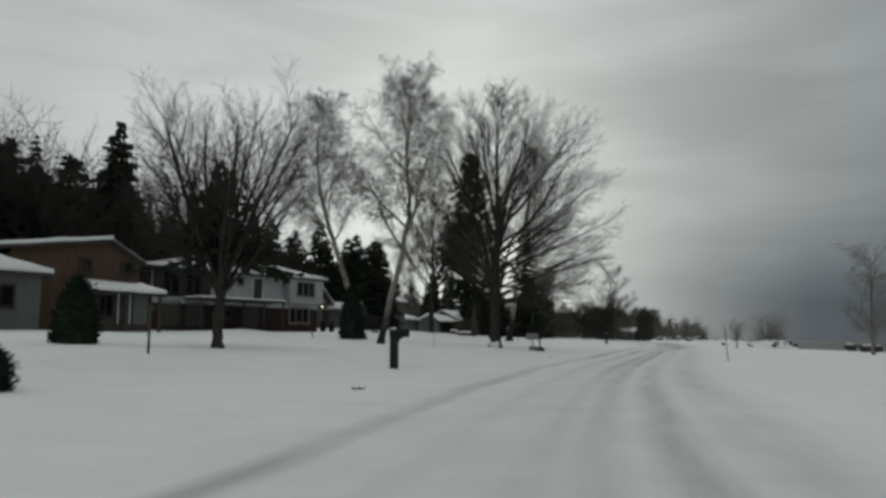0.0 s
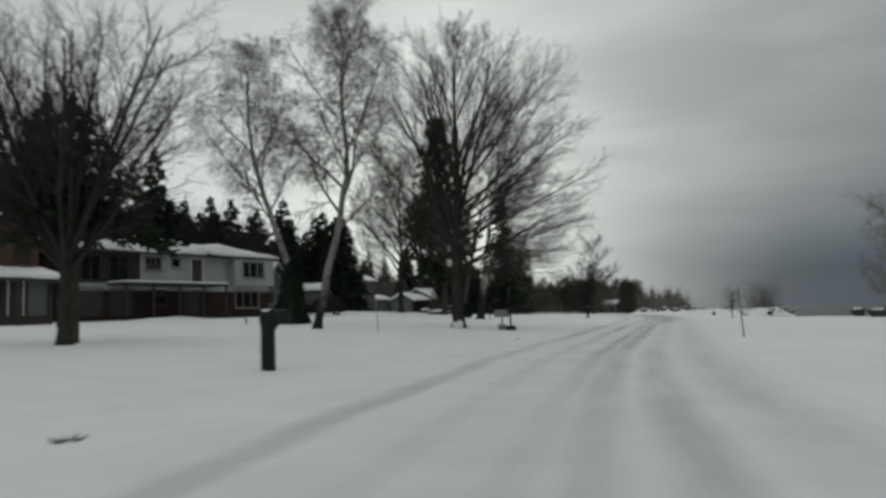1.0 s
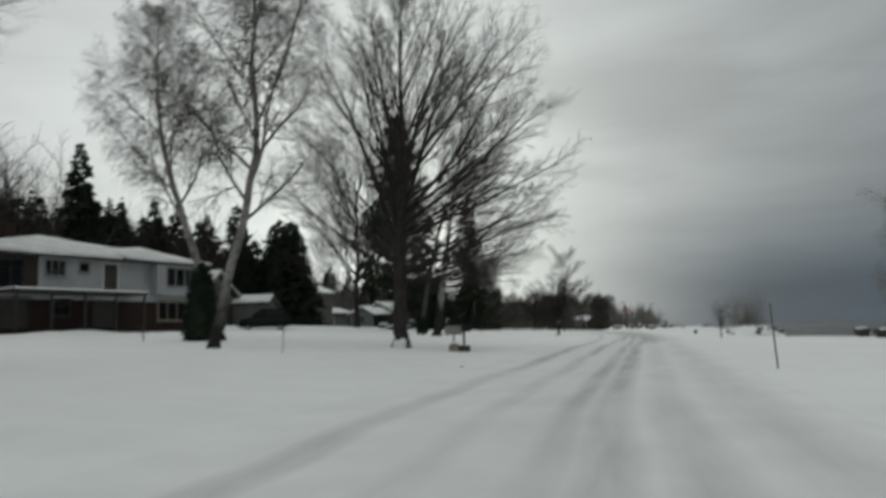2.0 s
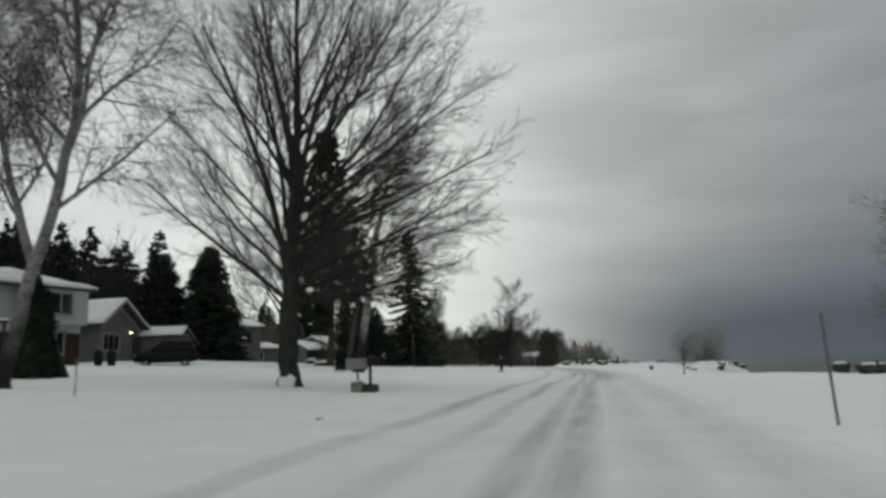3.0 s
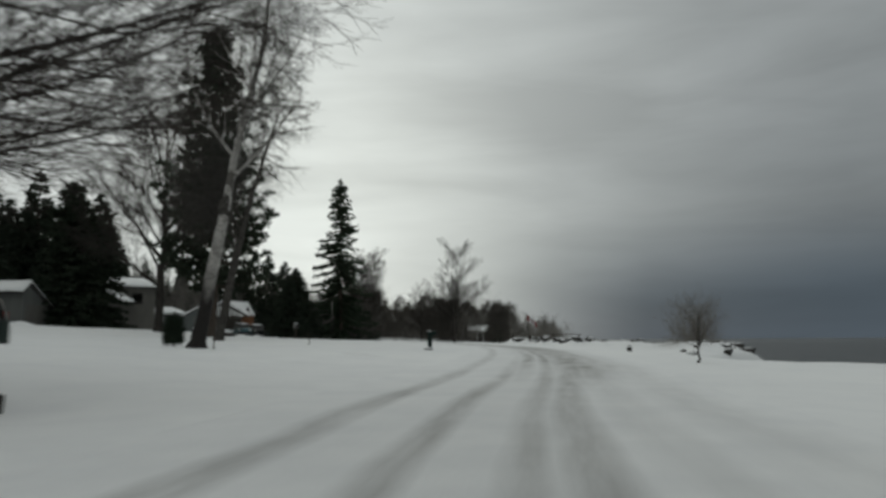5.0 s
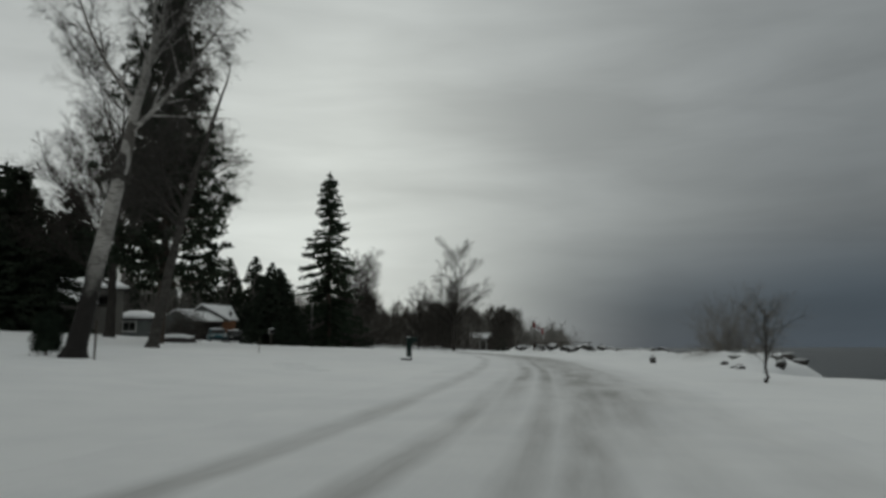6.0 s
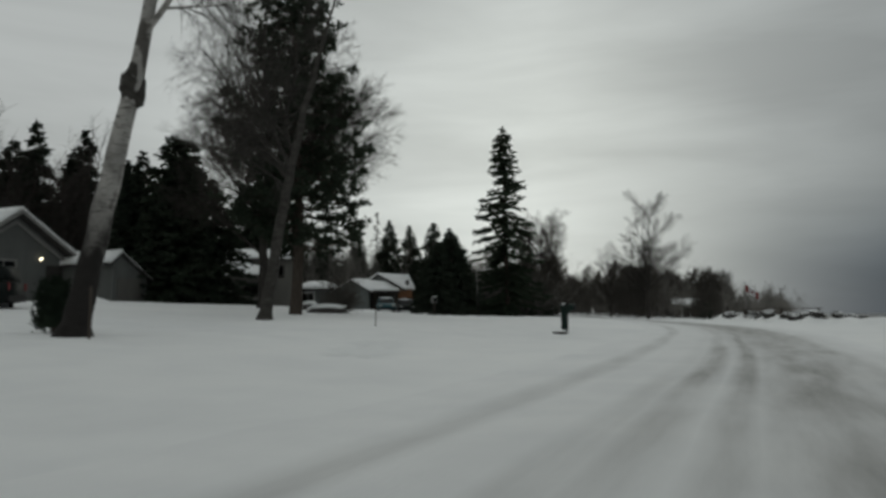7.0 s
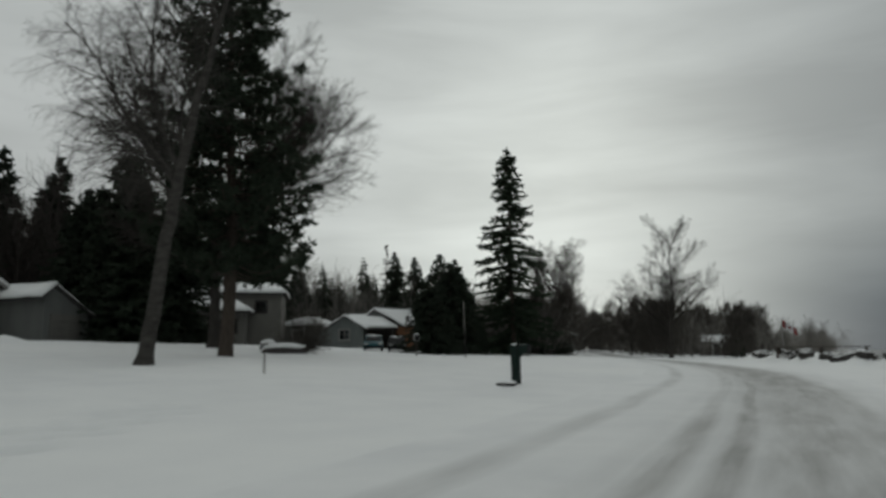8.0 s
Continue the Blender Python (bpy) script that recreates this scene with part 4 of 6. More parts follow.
# evergreens: behind the houses, between them, and past the bend
tall_spruces = [conifer("spruce_tree", at(-56.0, 83.2), 31, 20.8, 5.4, 1.2, "tall dark spruce behind the houses", spacing=0.6, spray=0.85),
                conifer("spruce_tree", at(-70.0, 116.0), 32, 20.5, 5.0, 1.2, "tall dark spruce behind the houses", spacing=0.6, spray=0.85, per=7)]
for i, (x, y, h) in enumerate([(-58, 67.5, 22.0), (-57, 60.5, 18.5), (-66.5, 77.5, 28.0), (-63, 66.0, 21.0), (-70, 122.6, 20.9), (-69, 127.2, 18.8), (-70, 131.5, 20.5), (-68, 138.5, 23.6), (-73, 112.0, 17.0), (-74, 119.0, 18.5),
                               (-66, 103.0, 17.0), (-66, 96.0, 18.6), (-68, 90.5, 16.5), (-48, 39.0, 14.5), (-52, 46.0, 15.5), (-60, 55.0, 19.5), (-63, 58.0, 20.5), (-61, 51.0, 19.5), (-59, 46.5, 18.0), (-64, 54.0, 20.5), (-54, 52.0, 13.0), (-50, 49.0, 11.0), (-57, 49.0, 15.0), (-63, 145.0, 21.5), (-66, 152.0, 19.0), (-72, 161.0, 23.4),
                               (-64, 109.0, 15.8), (-72, 104.0, 19.5), (-76, 126.0, 19.5), (-60, 79.0, 15.0), (-64, 64.0, 18.0), (-76, 135.0, 19.0)]):
    src = tall_spruces[i % 2]
    k = h / (20.8 if i % 2 == 0 else 20.5)
    c = copy_thing(src, at(x, y, rz=i * 77.0) @ Matrix.Diagonal((1.3 * k ** 0.6, 1.3 * k ** 0.6, k, 1)))
    c.scale = (1.3 * k ** 0.6, 1.3 * k ** 0.6, k)
for ob in [o for o in scene.objects if o.name.startswith("spruce_tree") and o.location.x < -40]:
    tagged(ob, group="spruces behind the houses")

# fir clumps between the houses and the road
bushy = conifer("fir_tree", at(-46.0, 112.0), 41, 13.5, 6.2, 0.4, "broad dark fir standing close to the houses", spacing=0.36, per=9, density=1.3, power=0.75)
for i, (x, y, h, w) in enumerate([(-49.5, 110.0, 12.0, 0.9), (-46.0, 116.5, 12.0, 0.9), (-30.5, 139.0, 9.5, 0.75), (-27.0, 157.0, 7.5, 0.9), (-34.0, 149.0, 10.0, 0.8),
                                  (-38.5, 158.0, 12.0, 0.8), (-43.0, 163.0, 13.5, 0.8), (-48.0, 165.0, 13.5, 0.75), (-53.0, 168.0, 15.0, 0.75), (-29.0, 131.0, 7.5, 0.62), (-53.5, 113.0, 13.5, 0.9), (-40.0, 31.0, 9.0, 0.9)]):
    k = h / 13.5
    c = copy_thing(bushy, at(x, y, rz=i * 61.0))
    c.scale = (w, w, k)
    tagged(c, group="firs among the houses")
tagged(bushy, group="firs among the houses")
conifer("pine_tree", at(-43.0, 107.9), 45, 14.2, 4.0, 0.5, "broad round-topped dark pine by the houses", spacing=0.34, per=10, density=1.5, power=0.5, droop=0.15, mat=PINE_NEEDLE)
conifer("larch_tree", at(-66.0, 188.0), 43, 20.0, 2.8, 3.0, "thin larch with sparse boughs against the sky", per=4, density=0.45, ragged=0.5, mat=TWIG)

cedar("cedar_shrub", at(-20.9, 23.9), 51, 2.55, 0.98, "dense dark clipped cedar cone on the snow")
cedar("cedar_shrub", at(-21.4, 51.2), 52, 3.9, 1.0, "dark cedar cone beside a leaning birch", blunt=0.2)
cedar("cedar_shrub", at(-15.5, 73.7, -0.12), 53, 1.2, 0.41, "small rounded evergreen on a short stem near a birch", blunt=0.6, fine=0.5)
bare_bush("bare_shrub", at(-29.05, 111.0), 54, 2.0, 3.5, "large round leafless grey shrub in snow", stems=80, thin=0.009, mat=THICKET)
cedar("cedar_shrub", at(-8.95, 9.62), 57, 0.60, 0.25, "small dark evergreen bush in snow", blunt=0.5, fine=0.45)


def far_woods(name, seed, rows, label, tall, mat=HAZY_WOOD):
    """A distant belt of trees, as one mesh. tall: how bare trees branch; None for evergreens."""
    rng = random.Random(seed)
    sp, tube = Sprays(seed), Tubes()
    for x, y, h in rows:
        z0 = float(base_z(x, y)) - 0.1
        top = h * rng.uniform(0.8, 1.1)
        if tall:
            grow(tube, tube, rng, Vector((x, y, z0)), Vector((rng.gauss(0, 0.06), rng.gauss(0, 0.06), 1)).normalized(), top, 0.16, 0, tall)
            continue
        z = 0.4
        while z < top:
            w = (0.20 * top + 0.5) * (1 - z / top) ** 0.8 + 0.08
            for _ in range(7):
                a = rng.random() * 6.283
                sp.add(Vector((x, y, z0 + z)), Vector((math.cos(a), math.sin(a), rng.uniform(-0.5, 0.05))).normalized(), w * rng.uniform(0.7, 1.15), 0.24 * w + 0.1)
            z += 0.62
    ob = part(name, tube.data() if tall else sp.data(), mat if tall else NEEDLE, None, label)
    return tagged(ob, category="woods", kind="stuff")


FARK = dict(slim=True, levels=2, split=[(15, 38, 0.40, 0.12), (8, 40, 0.45, 0.1)], lift=(0.1, 0.15, 0.0, 0.0), wander=0.06, min_r=0.022)
rngW = random.Random(8)
bare_rows, ever_rows = [], []
for i in range(240):                       # along the road past the bend, down to the point
    y = 158 + 300 * (i / 240) ** 1.3
    side = float(road_x(min(y, 300))) - 6 if y < 300 else -44 + (y - 300) * 0.30
    x = side - rngW.uniform(0, 34)
    (bare_rows if rngW.random() < 0.66 else ever_rows).append((x, y, rngW.uniform(6.5, 11.0) * (1 if y < 250 else 1.2)))
for i in range(150):                       # between the road and the lake, past the bend
    y = 176 + 300 * i / 150
    x = float(shore_x(y)) - 4 - abs(rngW.gauss(0, 10))
    if x < float(road_x(min(y, 300))) + 5 and y < 300:
        x = float(road_x(y)) + 6
    (bare_rows if rngW.random() < 0.85 else ever_rows).append((x, y, rngW.uniform(4.0, 7.0) * (1 if y < 260 else 1.3)))
for i in range(150):                       # behind the houses
    y = 20 + 210 * i / 150
    bare_rows.append((-78 - rngW.uniform(0, 30), y, rngW.uniform(14, 19)))
for i in range(420):
    y = 5 + 235 * i / 420
    ever_rows.append((-60 - rngW.uniform(0, 36) - 8 * (y > 95), y, rngW.uniform(11, 17) + (4.0 if 30 < y < 110 else 0.0)))
for i in range(40):                        # pale wood between the houses and the point
    bare_rows.append((-60 - rngW.uniform(0, 22), 158 + rngW.uniform(0, 34), rngW.uniform(9, 13)))
for i in range(60):                        # close behind the two-storey house
    ever_rows.append((-63 - rngW.uniform(0, 10), 60 + 44 * i / 60, rngW.uniform(12, 17)))
for i in range(46):                        # grey crowns showing between the evergreens
    bare_rows.append((-58 - rngW.uniform(0, 14), 46 + 48 * i / 46, rngW.uniform(15, 19)))
near_rows = [(-50 - rngW.uniform(0, 13), 38 + 36 * i / 120, rngW.uniform(12, 18)) for i in range(120)]   # dark crowns behind the gabled house
near_rows += [(-58 - rngW.uniform(0, 14), 96 + 32 * i / 60, rngW.uniform(11, 15)) for i in range(60)]
far_woods("near_bare_woods", 63, near_rows, "dark bare trees close behind the houses", dict(FARK, split=[(18, 38, 0.40, 0.10), (11, 40, 0.5, 0.1)]), TWIG)
far_woods("bare_woods", 61, bare_rows, "far belt of bare grey trees", FARK)
far_woods("evergreen_woods", 62, ever_rows, "far belt of dark evergreens", None)
rngU = random.Random(9)
undergrowth = Tubes()
bushk = dict(slim=True, levels=2, split=[(9, 38, 0.5, 0.15), (8, 40, 0.55, 0.1)], lift=(0.2, 0.1, 0, 0), wander=0.1, min_r=0.016)
for i in range(380):
    y = 152 + 146 * (i / 380)
    x = float(road_x(y)) + (-4.5 - rngU.uniform(0, 16) if i % 3 or y < 172 else 5.5 + rngU.uniform(0, 10))
    for _ in range(5):
        grow(undergrowth, undergrowth, rngU, Vector((x + rngU.gauss(0, 0.6), y + rngU.gauss(0, 0.6), float(base_z(x, y)) - 0.1)), Vector((rngU.gauss(0, 0.4), rngU.gauss(0, 0.4), 1)).normalized(), rngU.uniform(4.0, 9.0), 0.05, 1, bushk)
rngT = random.Random(19)
thicket = Sprays(19)
domes = [(-26.5, 156, 3.0, 8.0), (-23.4, 158, 3.0, 8.2), (-29.5, 160, 3.2, 7.5), (-32, 166, 3.5, 8.0)]                    # beside the spruce
domes += [(-12.6, 157, 2.2, 5.6), (-11.2, 156, 2.2, 6.8), (-13.0, 161, 2.4, 7.0), (-14.0, 164, 2.8, 7.0), (-15.5, 170, 2.8, 8.0), (-17.5, 174, 3.0, 8.6), (-12.0, 168, 2.4, 7.4), (-4.2, 164, 2.0, 4.6)]   # round the tree at the bend
domes += [(rngT.uniform(-7.6, -2.6) if k % 3 else rngT.uniform(-15.0, -8.0), rngT.uniform(190, 210), rngT.uniform(1.6, 2.8), rngT.uniform(5.0, 9.2)) for k in range(34)]
domes += [(rngT.uniform(-34, -24), rngT.uniform(228, 244), 3.0, rngT.uniform(7.0, 9.0)) for _ in range(12)]
domes += [(-27 + 1.9 * i, 186 + rngT.uniform(0, 16), 2.4, rngT.uniform(6.5, 9.5)) for i in range(9)]
domes += [(-30.5, 170, 3.0, 7.0), (-27.5, 168, 2.6, 6.0), (-5.6, 178, 1.4, 2.2), (-4.6, 182, 2.0, 3.6)]
domes += [(rngT.uniform(-46, -30), rngT.uniform(196, 214), 3.2, rngT.uniform(7.0, 9.5)) for _ in range(14)]
domes += [(float(road_x(y)) - 6.5 - rngT.uniform(0, 12), y, rngT.uniform(1.5, 2.6), rngT.uniform(2.6, 5.0)) for y in np.linspace(176, 250, 26)]
for x, y, r, h in domes:
    z0 = float(base_z(x, y)) - 0.15
    for _ in range(int((200 if y < 166 else 115) * r)):
        a, q, t = rngT.random() * 6.283, math.sqrt(rngT.random()), rngT.random() ** 0.8
        q *= math.sqrt(max(0.05, 1 - t ** 2.2)) * rngT.uniform(0.7, 1.12)
        c = Vector((x + r * q * math.cos(a), y + r * q * math.sin(a), z0 + t * h * 0.86))
        way = Vector((0.55 * q * math.cos(a) + rngT.gauss(0, 0.25), 0.55 * q * math.sin(a) + rngT.gauss(0, 0.25), 1)).normalized()
        thicket.add(c, way, rngT.uniform(0.8, 2.1), rngT.uniform(0.03, 0.085))
tagged(part("thicket", thicket.data(), THICKET, None, "dense dark leafless thicket past the bend"), category="brush", kind="stuff")
tagged(part("undergrowth", undergrowth.data(), HAZY_WOOD, None, "tangled leafless brush along the road"), category="brush", kind="stuff")

# ---- houses ----


def wall_panel(bm, m, length, height, thick, openings=(), base=-0.6):
    """A wall along x from 0 to length, thickness along +y, with openings (x0, z0, x1, z1) through it."""
    xs = sorted({0.0, length, *(o[0] for o in openings), *(o[2] for o in openings)})
    zs = sorted({base, height, *(o[1] for o in openings), *(o[3] for o in openings)})
    solid = {(i, k) for i in range(len(xs) - 1) for k in range(len(zs) - 1)
             if not any(o[0] < (xs[i] + xs[i + 1]) / 2 < o[2] and o[1] < (zs[k] + zs[k + 1]) / 2 < o[3] for o in openings)}
    made = {}

    def corner(i, k, side):
        if (i, k, side) not in made:
            made[i, k, side] = bm.verts.new(m @ Vector((xs[i], thick * side, zs[k])))
        return made[i, k, side]

    for i, k in solid:
        ring = [(i, k), (i + 1, k), (i + 1, k + 1), (i, k + 1)]
        for side in (0, 1):
            bm.faces.new([corner(a, c, side) for a, c in ring])
        for n, beside in enumerate(((i, k - 1), (i + 1, k), (i, k + 1), (i - 1, k))):
            if beside not in solid:
                p, q = ring[n], ring[(n + 1) % 4]
                bm.faces.new([corner(*p, 0), corner(*q, 0), corner(*q, 1), corner(*p, 1)])
    bmesh.ops.recalc_face_normals(bm, faces=bm.faces)
    return bm


def window(parent, m, x0, z0, x1, z1, frame_mat=TRIM, bars=1, cross=0, name="window"):
    """A framed window in the opening of a wall: frame with glazing bars, pane, sill."""
    w = new(name)
    w.parent = parent
    w.matrix_basis = m
    t = 0.07
    bm = boxes((x0 - t, -0.05, z0 - t, x0 + t, 0.12, z1 + t), (x1 - t, -0.05, z0 - t, x1 + t, 0.12, z1 + t), (x0 + t, -0.05, z1 - t, x1 - t, 0.12, z1 + t), (x0 + t, -0.05, z0 - t, x1 - t, 0.12, z0 + t))
    for i in range(bars):
        c = x0 + (x1 - x0) * (i + 1) / (bars + 1)
        box(bm, c - 0.035, -0.02, z0 + t, c + 0.035, 0.08, z1 - t)
    for i in range(cross):
        c = z0 + (z1 - z0) * (i + 1) / (cross + 1)
        box(bm, x0 + t, -0.018, c - 0.03, x1 - t, 0.078, c + 0.03)
    part("frame", bm, frame_mat, w)
    pane = part("pane", boxes((x0 + t, 0.03, z0 + t, x1 - t, 0.045, z1 - t)), GLASS, w)
    pane.visible_shadow = False
    part("sill", boxes((x0 - 0.12, -0.14, z0 - t - 0.06, x1 + 0.12, 0.0, z0 - t), bev=0.01), frame_mat, w)
    return w


def door(parent, m, x0, z0, x1, z1, mat=DOOR_PAINT, frame_mat=TRIM):
    d = new("door")
    d.parent = parent
    d.matrix_basis = m
    bm = boxes((x0, 0.06, z0, x1, 0.11, z1))
    w = x1 - x0
    for a, b in ((0.12, 0.45), (0.55, 0.92)):
        for c in (0.12, 0.56):
            box(bm, x0 + w * c, 0.04, z0 + (z1 - z0) * a, x0 + w * (c + 0.32), 0.065, z0 + (z1 - z0) * b, bev=0.01)
    part("leaf", bm, mat, d)
    part("frame", boxes((x0 - 0.09, -0.03, z0, x0, 0.12, z1 + 0.09), (x1, -0.03, z0, x1 + 0.09, 0.12, z1 + 0.09), (x0, -0.03, z1, x1, 0.12, z1 + 0.09)), frame_mat, d)
    bm = bmesh.new()
    bmesh.ops.create_uvsphere(bm, u_segments=8, v_segments=6, radius=0.035, matrix=Matrix.Translation((x1 - 0.1, 0.01, z0 + 0.95)))
    part("handle", bm, RIM, d)
    return d


def roof(parent, polys, thick=0.22, snow=0.26, name="roof", inset=0.0, cover=SNOW):
    """Roof planes as a slab, with the snow lying on them."""
    a, b = bmesh.new(), bmesh.new()
    for p in polys:
        prism(a, p, (0, 0, -thick))
        cx = sum((Vector(q) for q in p), Vector()) / len(p)
        prism(b, [Vector(q) + (cx - Vector(q)).normalized() * inset + Vector((0, 0, 0.004)) for q in p], (0, 0, snow))
    bmesh.ops.remove_doubles(a, verts=a.verts, dist=0.001)
    r = part(name, a, SHINGLE, parent)
    bmesh.ops.remove_doubles(b, verts=b.verts, dist=0.001)
    bmesh.ops.subdivide_edges(b, edges=[e for e in b.edges if e.calc_length() > 1.5], cuts=5, use_grid_fill=True)
    for v in b.verts:
        v.co.z += 0.09 * noise.noise(v.co * 0.7) + 0.04 * noise.noise(v.co * 2.3)
    part("snow_cover", b, cover, r, "thick white snow" if cover is SNOW else "thin greyish snow", True)
    return r


def hip(x0, x1, y0, y1, z, h, over=0.6, ridge_end=None):
    """The four planes of a hip roof over the rectangle, eaves at z."""
    x0, x1, y0, y1 = x0 - over, x1 + over, y0 - over, y1 + over
    e = (y1 - y0) / 2 if ridge_end is None else ridge_end
    ym = (y0 + y1) / 2
    A, B, C, D, P, Q = (x0, y0, z), (x1, y0, z), (x1, y1, z), (x0, y1, z), (x0 + e, ym, z + h), (x1 - e, ym, z + h)
    return [[A, B, Q, P], [B, C, Q], [C, D, P, Q], [D, A, P]]


def four_walls(parent, L, W, H, front=(), right=(), left=(), mat=WHITE_SIDING, left_mat=None, origin=(0, 0, 0), names=("front_wall", "right_wall", "back_wall", "left_wall")):
    """A house's walls round the rectangle from origin; the front faces -y."""
    o = Matrix.Translation(origin)
    T = 0.2
    rows = ((o, L, front), (o @ pose(L, T, 0, 0, 0, 90), W - 2 * T, right), (o @ pose(0, W - T, 0), L, ()), (o @ pose(T, T, 0, 0, 0, 90), W - 2 * T, left))
    for (m, length, op), n in zip(rows, names):
        # side walls run inwards from their outer faces
        bm = wall_panel(bmesh.new(), Matrix.Identity(4), length, H, T, op)
        ob = part(n, bm, left_mat if left_mat and m is rows[3][0] else mat, parent)
        ob.matrix_basis = m
    part("floor", boxes((origin[0] + T, origin[1] + T, origin[2] - 0.1, origin[0] + L - T, origin[1] + W - T, origin[2] + 0.02)), INTERIOR, parent)


FACE = 73.1                                  # the long fronts look slightly back along the road

# white two-storey house with brick ground floor
h2 = thing("house", pose(-41.8, 54.3, 2.2, 0, 0, FACE), "white-sided two-storey house with brick ground floor, snowy hip roof", "house")
four_walls(h2, 20.6, 9.5, 2.62, front=[(0.9, 0.0, 2.9, 2.15), (3.6, 0.0, 5.6, 2.1), (7.4, 0.9, 8.7, 2.1), (10.6, 0.0, 12.4, 2.1), (16.4, 0.55, 19.3, 2.15)], mat=BRICK, names=("brick_wall",) * 4)
# upper left end wall: near-black colour stands in for shade
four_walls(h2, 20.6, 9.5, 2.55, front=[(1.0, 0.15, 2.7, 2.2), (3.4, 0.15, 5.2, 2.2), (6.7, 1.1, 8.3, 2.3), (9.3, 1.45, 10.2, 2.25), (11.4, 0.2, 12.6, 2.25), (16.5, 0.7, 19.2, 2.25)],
           mat=WHITE_SIDING, left_mat=SHADED_BOARD, origin=(0, -0.003, 2.65), names=("siding_wall",) * 4)
up2 = Matrix.Translation((0, -0.003, 2.65))
I4 = Matrix.Identity(4)
window(h2, up2, 1.0, 0.15, 2.7, 2.2, DARK_TRIM, 1), window(h2, up2, 3.4, 0.15, 5.2, 2.2, DARK_TRIM, 1)
window(h2, up2, 6.7, 1.1, 8.3, 2.3, BOARD, 2), window(h2, up2, 9.3, 1.45, 10.2, 2.25, BOARD, 0), window(h2, Matrix.Translation((0, -0.9, 2.65)), 16.5, 0.67, 19.2, 2.25, BOARD, 2)
door(h2, up2, 11.4, 0.2, 12.6, 2.25)
door(h2, I4, 0.9, 0.0, 2.9, 2.15, DOOR_PAINT, DARK_TRIM), door(h2, I4, 3.6, 0.0, 5.6, 2.1, DOOR_PAINT, DARK_TRIM), door(h2, I4, 10.6, 0.0, 12.4, 2.1, DOOR_PAINT, DARK_TRIM)
window(h2, I4, 7.4, 0.9, 8.7, 2.1, DARK_TRIM), window(h2, I4, 16.4, 0.55, 19.3, 2.15, YELLOW_TRIM, 2)
A2, B2, C2, D2, P2, Q2 = (-0.6, -0.6, 5.28), (21.2, -0.6, 5.28), (21.2, 10.1, 5.28), (-0.6, 10.1, 5.28), (9.1, 4.75, 7.2), (16.0, 4.75, 6.55)
roof(h2, [[A2, B2, P2], [B2, Q2, P2], [B2, C2, Q2], [C2, P2, Q2], [C2, D2, P2], [D2, A2, P2]], snow=0.16, name="roof", cover=THIN_SNOW)
# thin dark sheet over the siding, painting the verandah's shade
porch2 = part("screen_wall", wall_panel(bmesh.new(), I4, 6.2, 2.55, 0.05, [(1.0, 0.15, 2.7, 2.2), (3.4, 0.15, 5.2, 2.2)], 0.0), SHADED_BOARD, h2)
porch2.matrix_basis = Matrix.Translation((0, -0.065, 2.66))
for x0, x1 in ((7.4, 8.7), (10.6, 12.4)):
    part("lintel", boxes((x0 - 0.1, -0.16, 2.16, x1 + 0.1, -0.02, 2.32), bev=0.01), TRIM, h2)
roof(h2, [[(12.6, -1.0, 5.30), (21.2, -1.0, 5.30), (16.9, 3.0, 6.7)], [(21.2, -1.0, 5.30), (21.2, 4.6, 5.32), (16.9, 3.0, 6.7)], [(12.6, -1.0, 5.30), (16.9, 3.0, 6.7), (12.6, 3.0, 6.4)]], snow=0.16, name="bay_roof", cover=THIN_SNOW)
part("chimney", boxes((6.2, 4.2, 6.6, 6.9, 4.9, 8.0), bev=0.02), BRICK, h2)
balcony = part("balcony", boxes((3.3, -2.3, 2.42, 13.6, -0.01, 2.6)), DARK_TRIM, h2)
part("snow_cover", boxes((3.25, -2.35, 2.604, 13.65, -0.02, 2.74), bev=0.05), SNOW, balcony)
for i in range(5):
    x = 3.5 + i * 2.48
    part("post", boxes((x - 0.07, -2.25, -0.6, x + 0.07, -2.11, 2.42)), DARK_TRIM, balcony)
part("bay_wall", wall_panel(bmesh.new(), Matrix.Translation((15.6, -0.9, 2.62)), 4.9, 2.63, 0.88, [(0.9, 0.7, 3.6, 2.28)], 0.0), WHITE_SIDING, h2)

# house with a broad brown gable, porch and low wing
h1 = thing("house", pose(-37, 43.4, 2.1, 0, 0, FACE), "house with broad brown boarded gable, snowy roof and pale porch", "house")
gable = bmesh.new()
prism(gable, [(-6.6, 0, -0.6), (2.6, 0, -0.6), (2.6, 0, 4.5), (0.1, 0, 5.85), (-6.6, 0, 4.85)], (0, 0.25, 0))
part("gable_wall", gable, STUCCO, h1)
part("side_wall", boxes((-6.6, 0.25, -0.6, -6.35, 12, 4.5), (2.35, 0.25, -0.6, 2.6, 12, 4.5), (-6.35, 11.75, -0.6, 2.35, 12, 4.6)), STUCCO, h1)
roof(h1, [[(-7.4, -0.5, 4.9), (0.1, -0.5, 6.05), (0.1, 12.4, 6.05), (-7.4, 12.4, 4.9)]])
roof(h1, [[(0.11, -0.5, 6.05), (3.0, -0.5, 4.5), (3.0, 12.4, 4.5), (0.11, 12.4, 6.05)]], snow=0.03)
for x in (-1.6, 1.6):
    window(h1, pose(0, -0.06, 0), x - 0.45, 3.6, x + 0.45, 4.5, DARK_TRIM, 0)
roof(h1, [[(-2.9, -2.7, 2.25), (3.1, -2.7, 2.15), (2.8, -0.05, 2.85), (-2.8, -0.05, 2.85)]], snow=0.24, name="porch_roof")
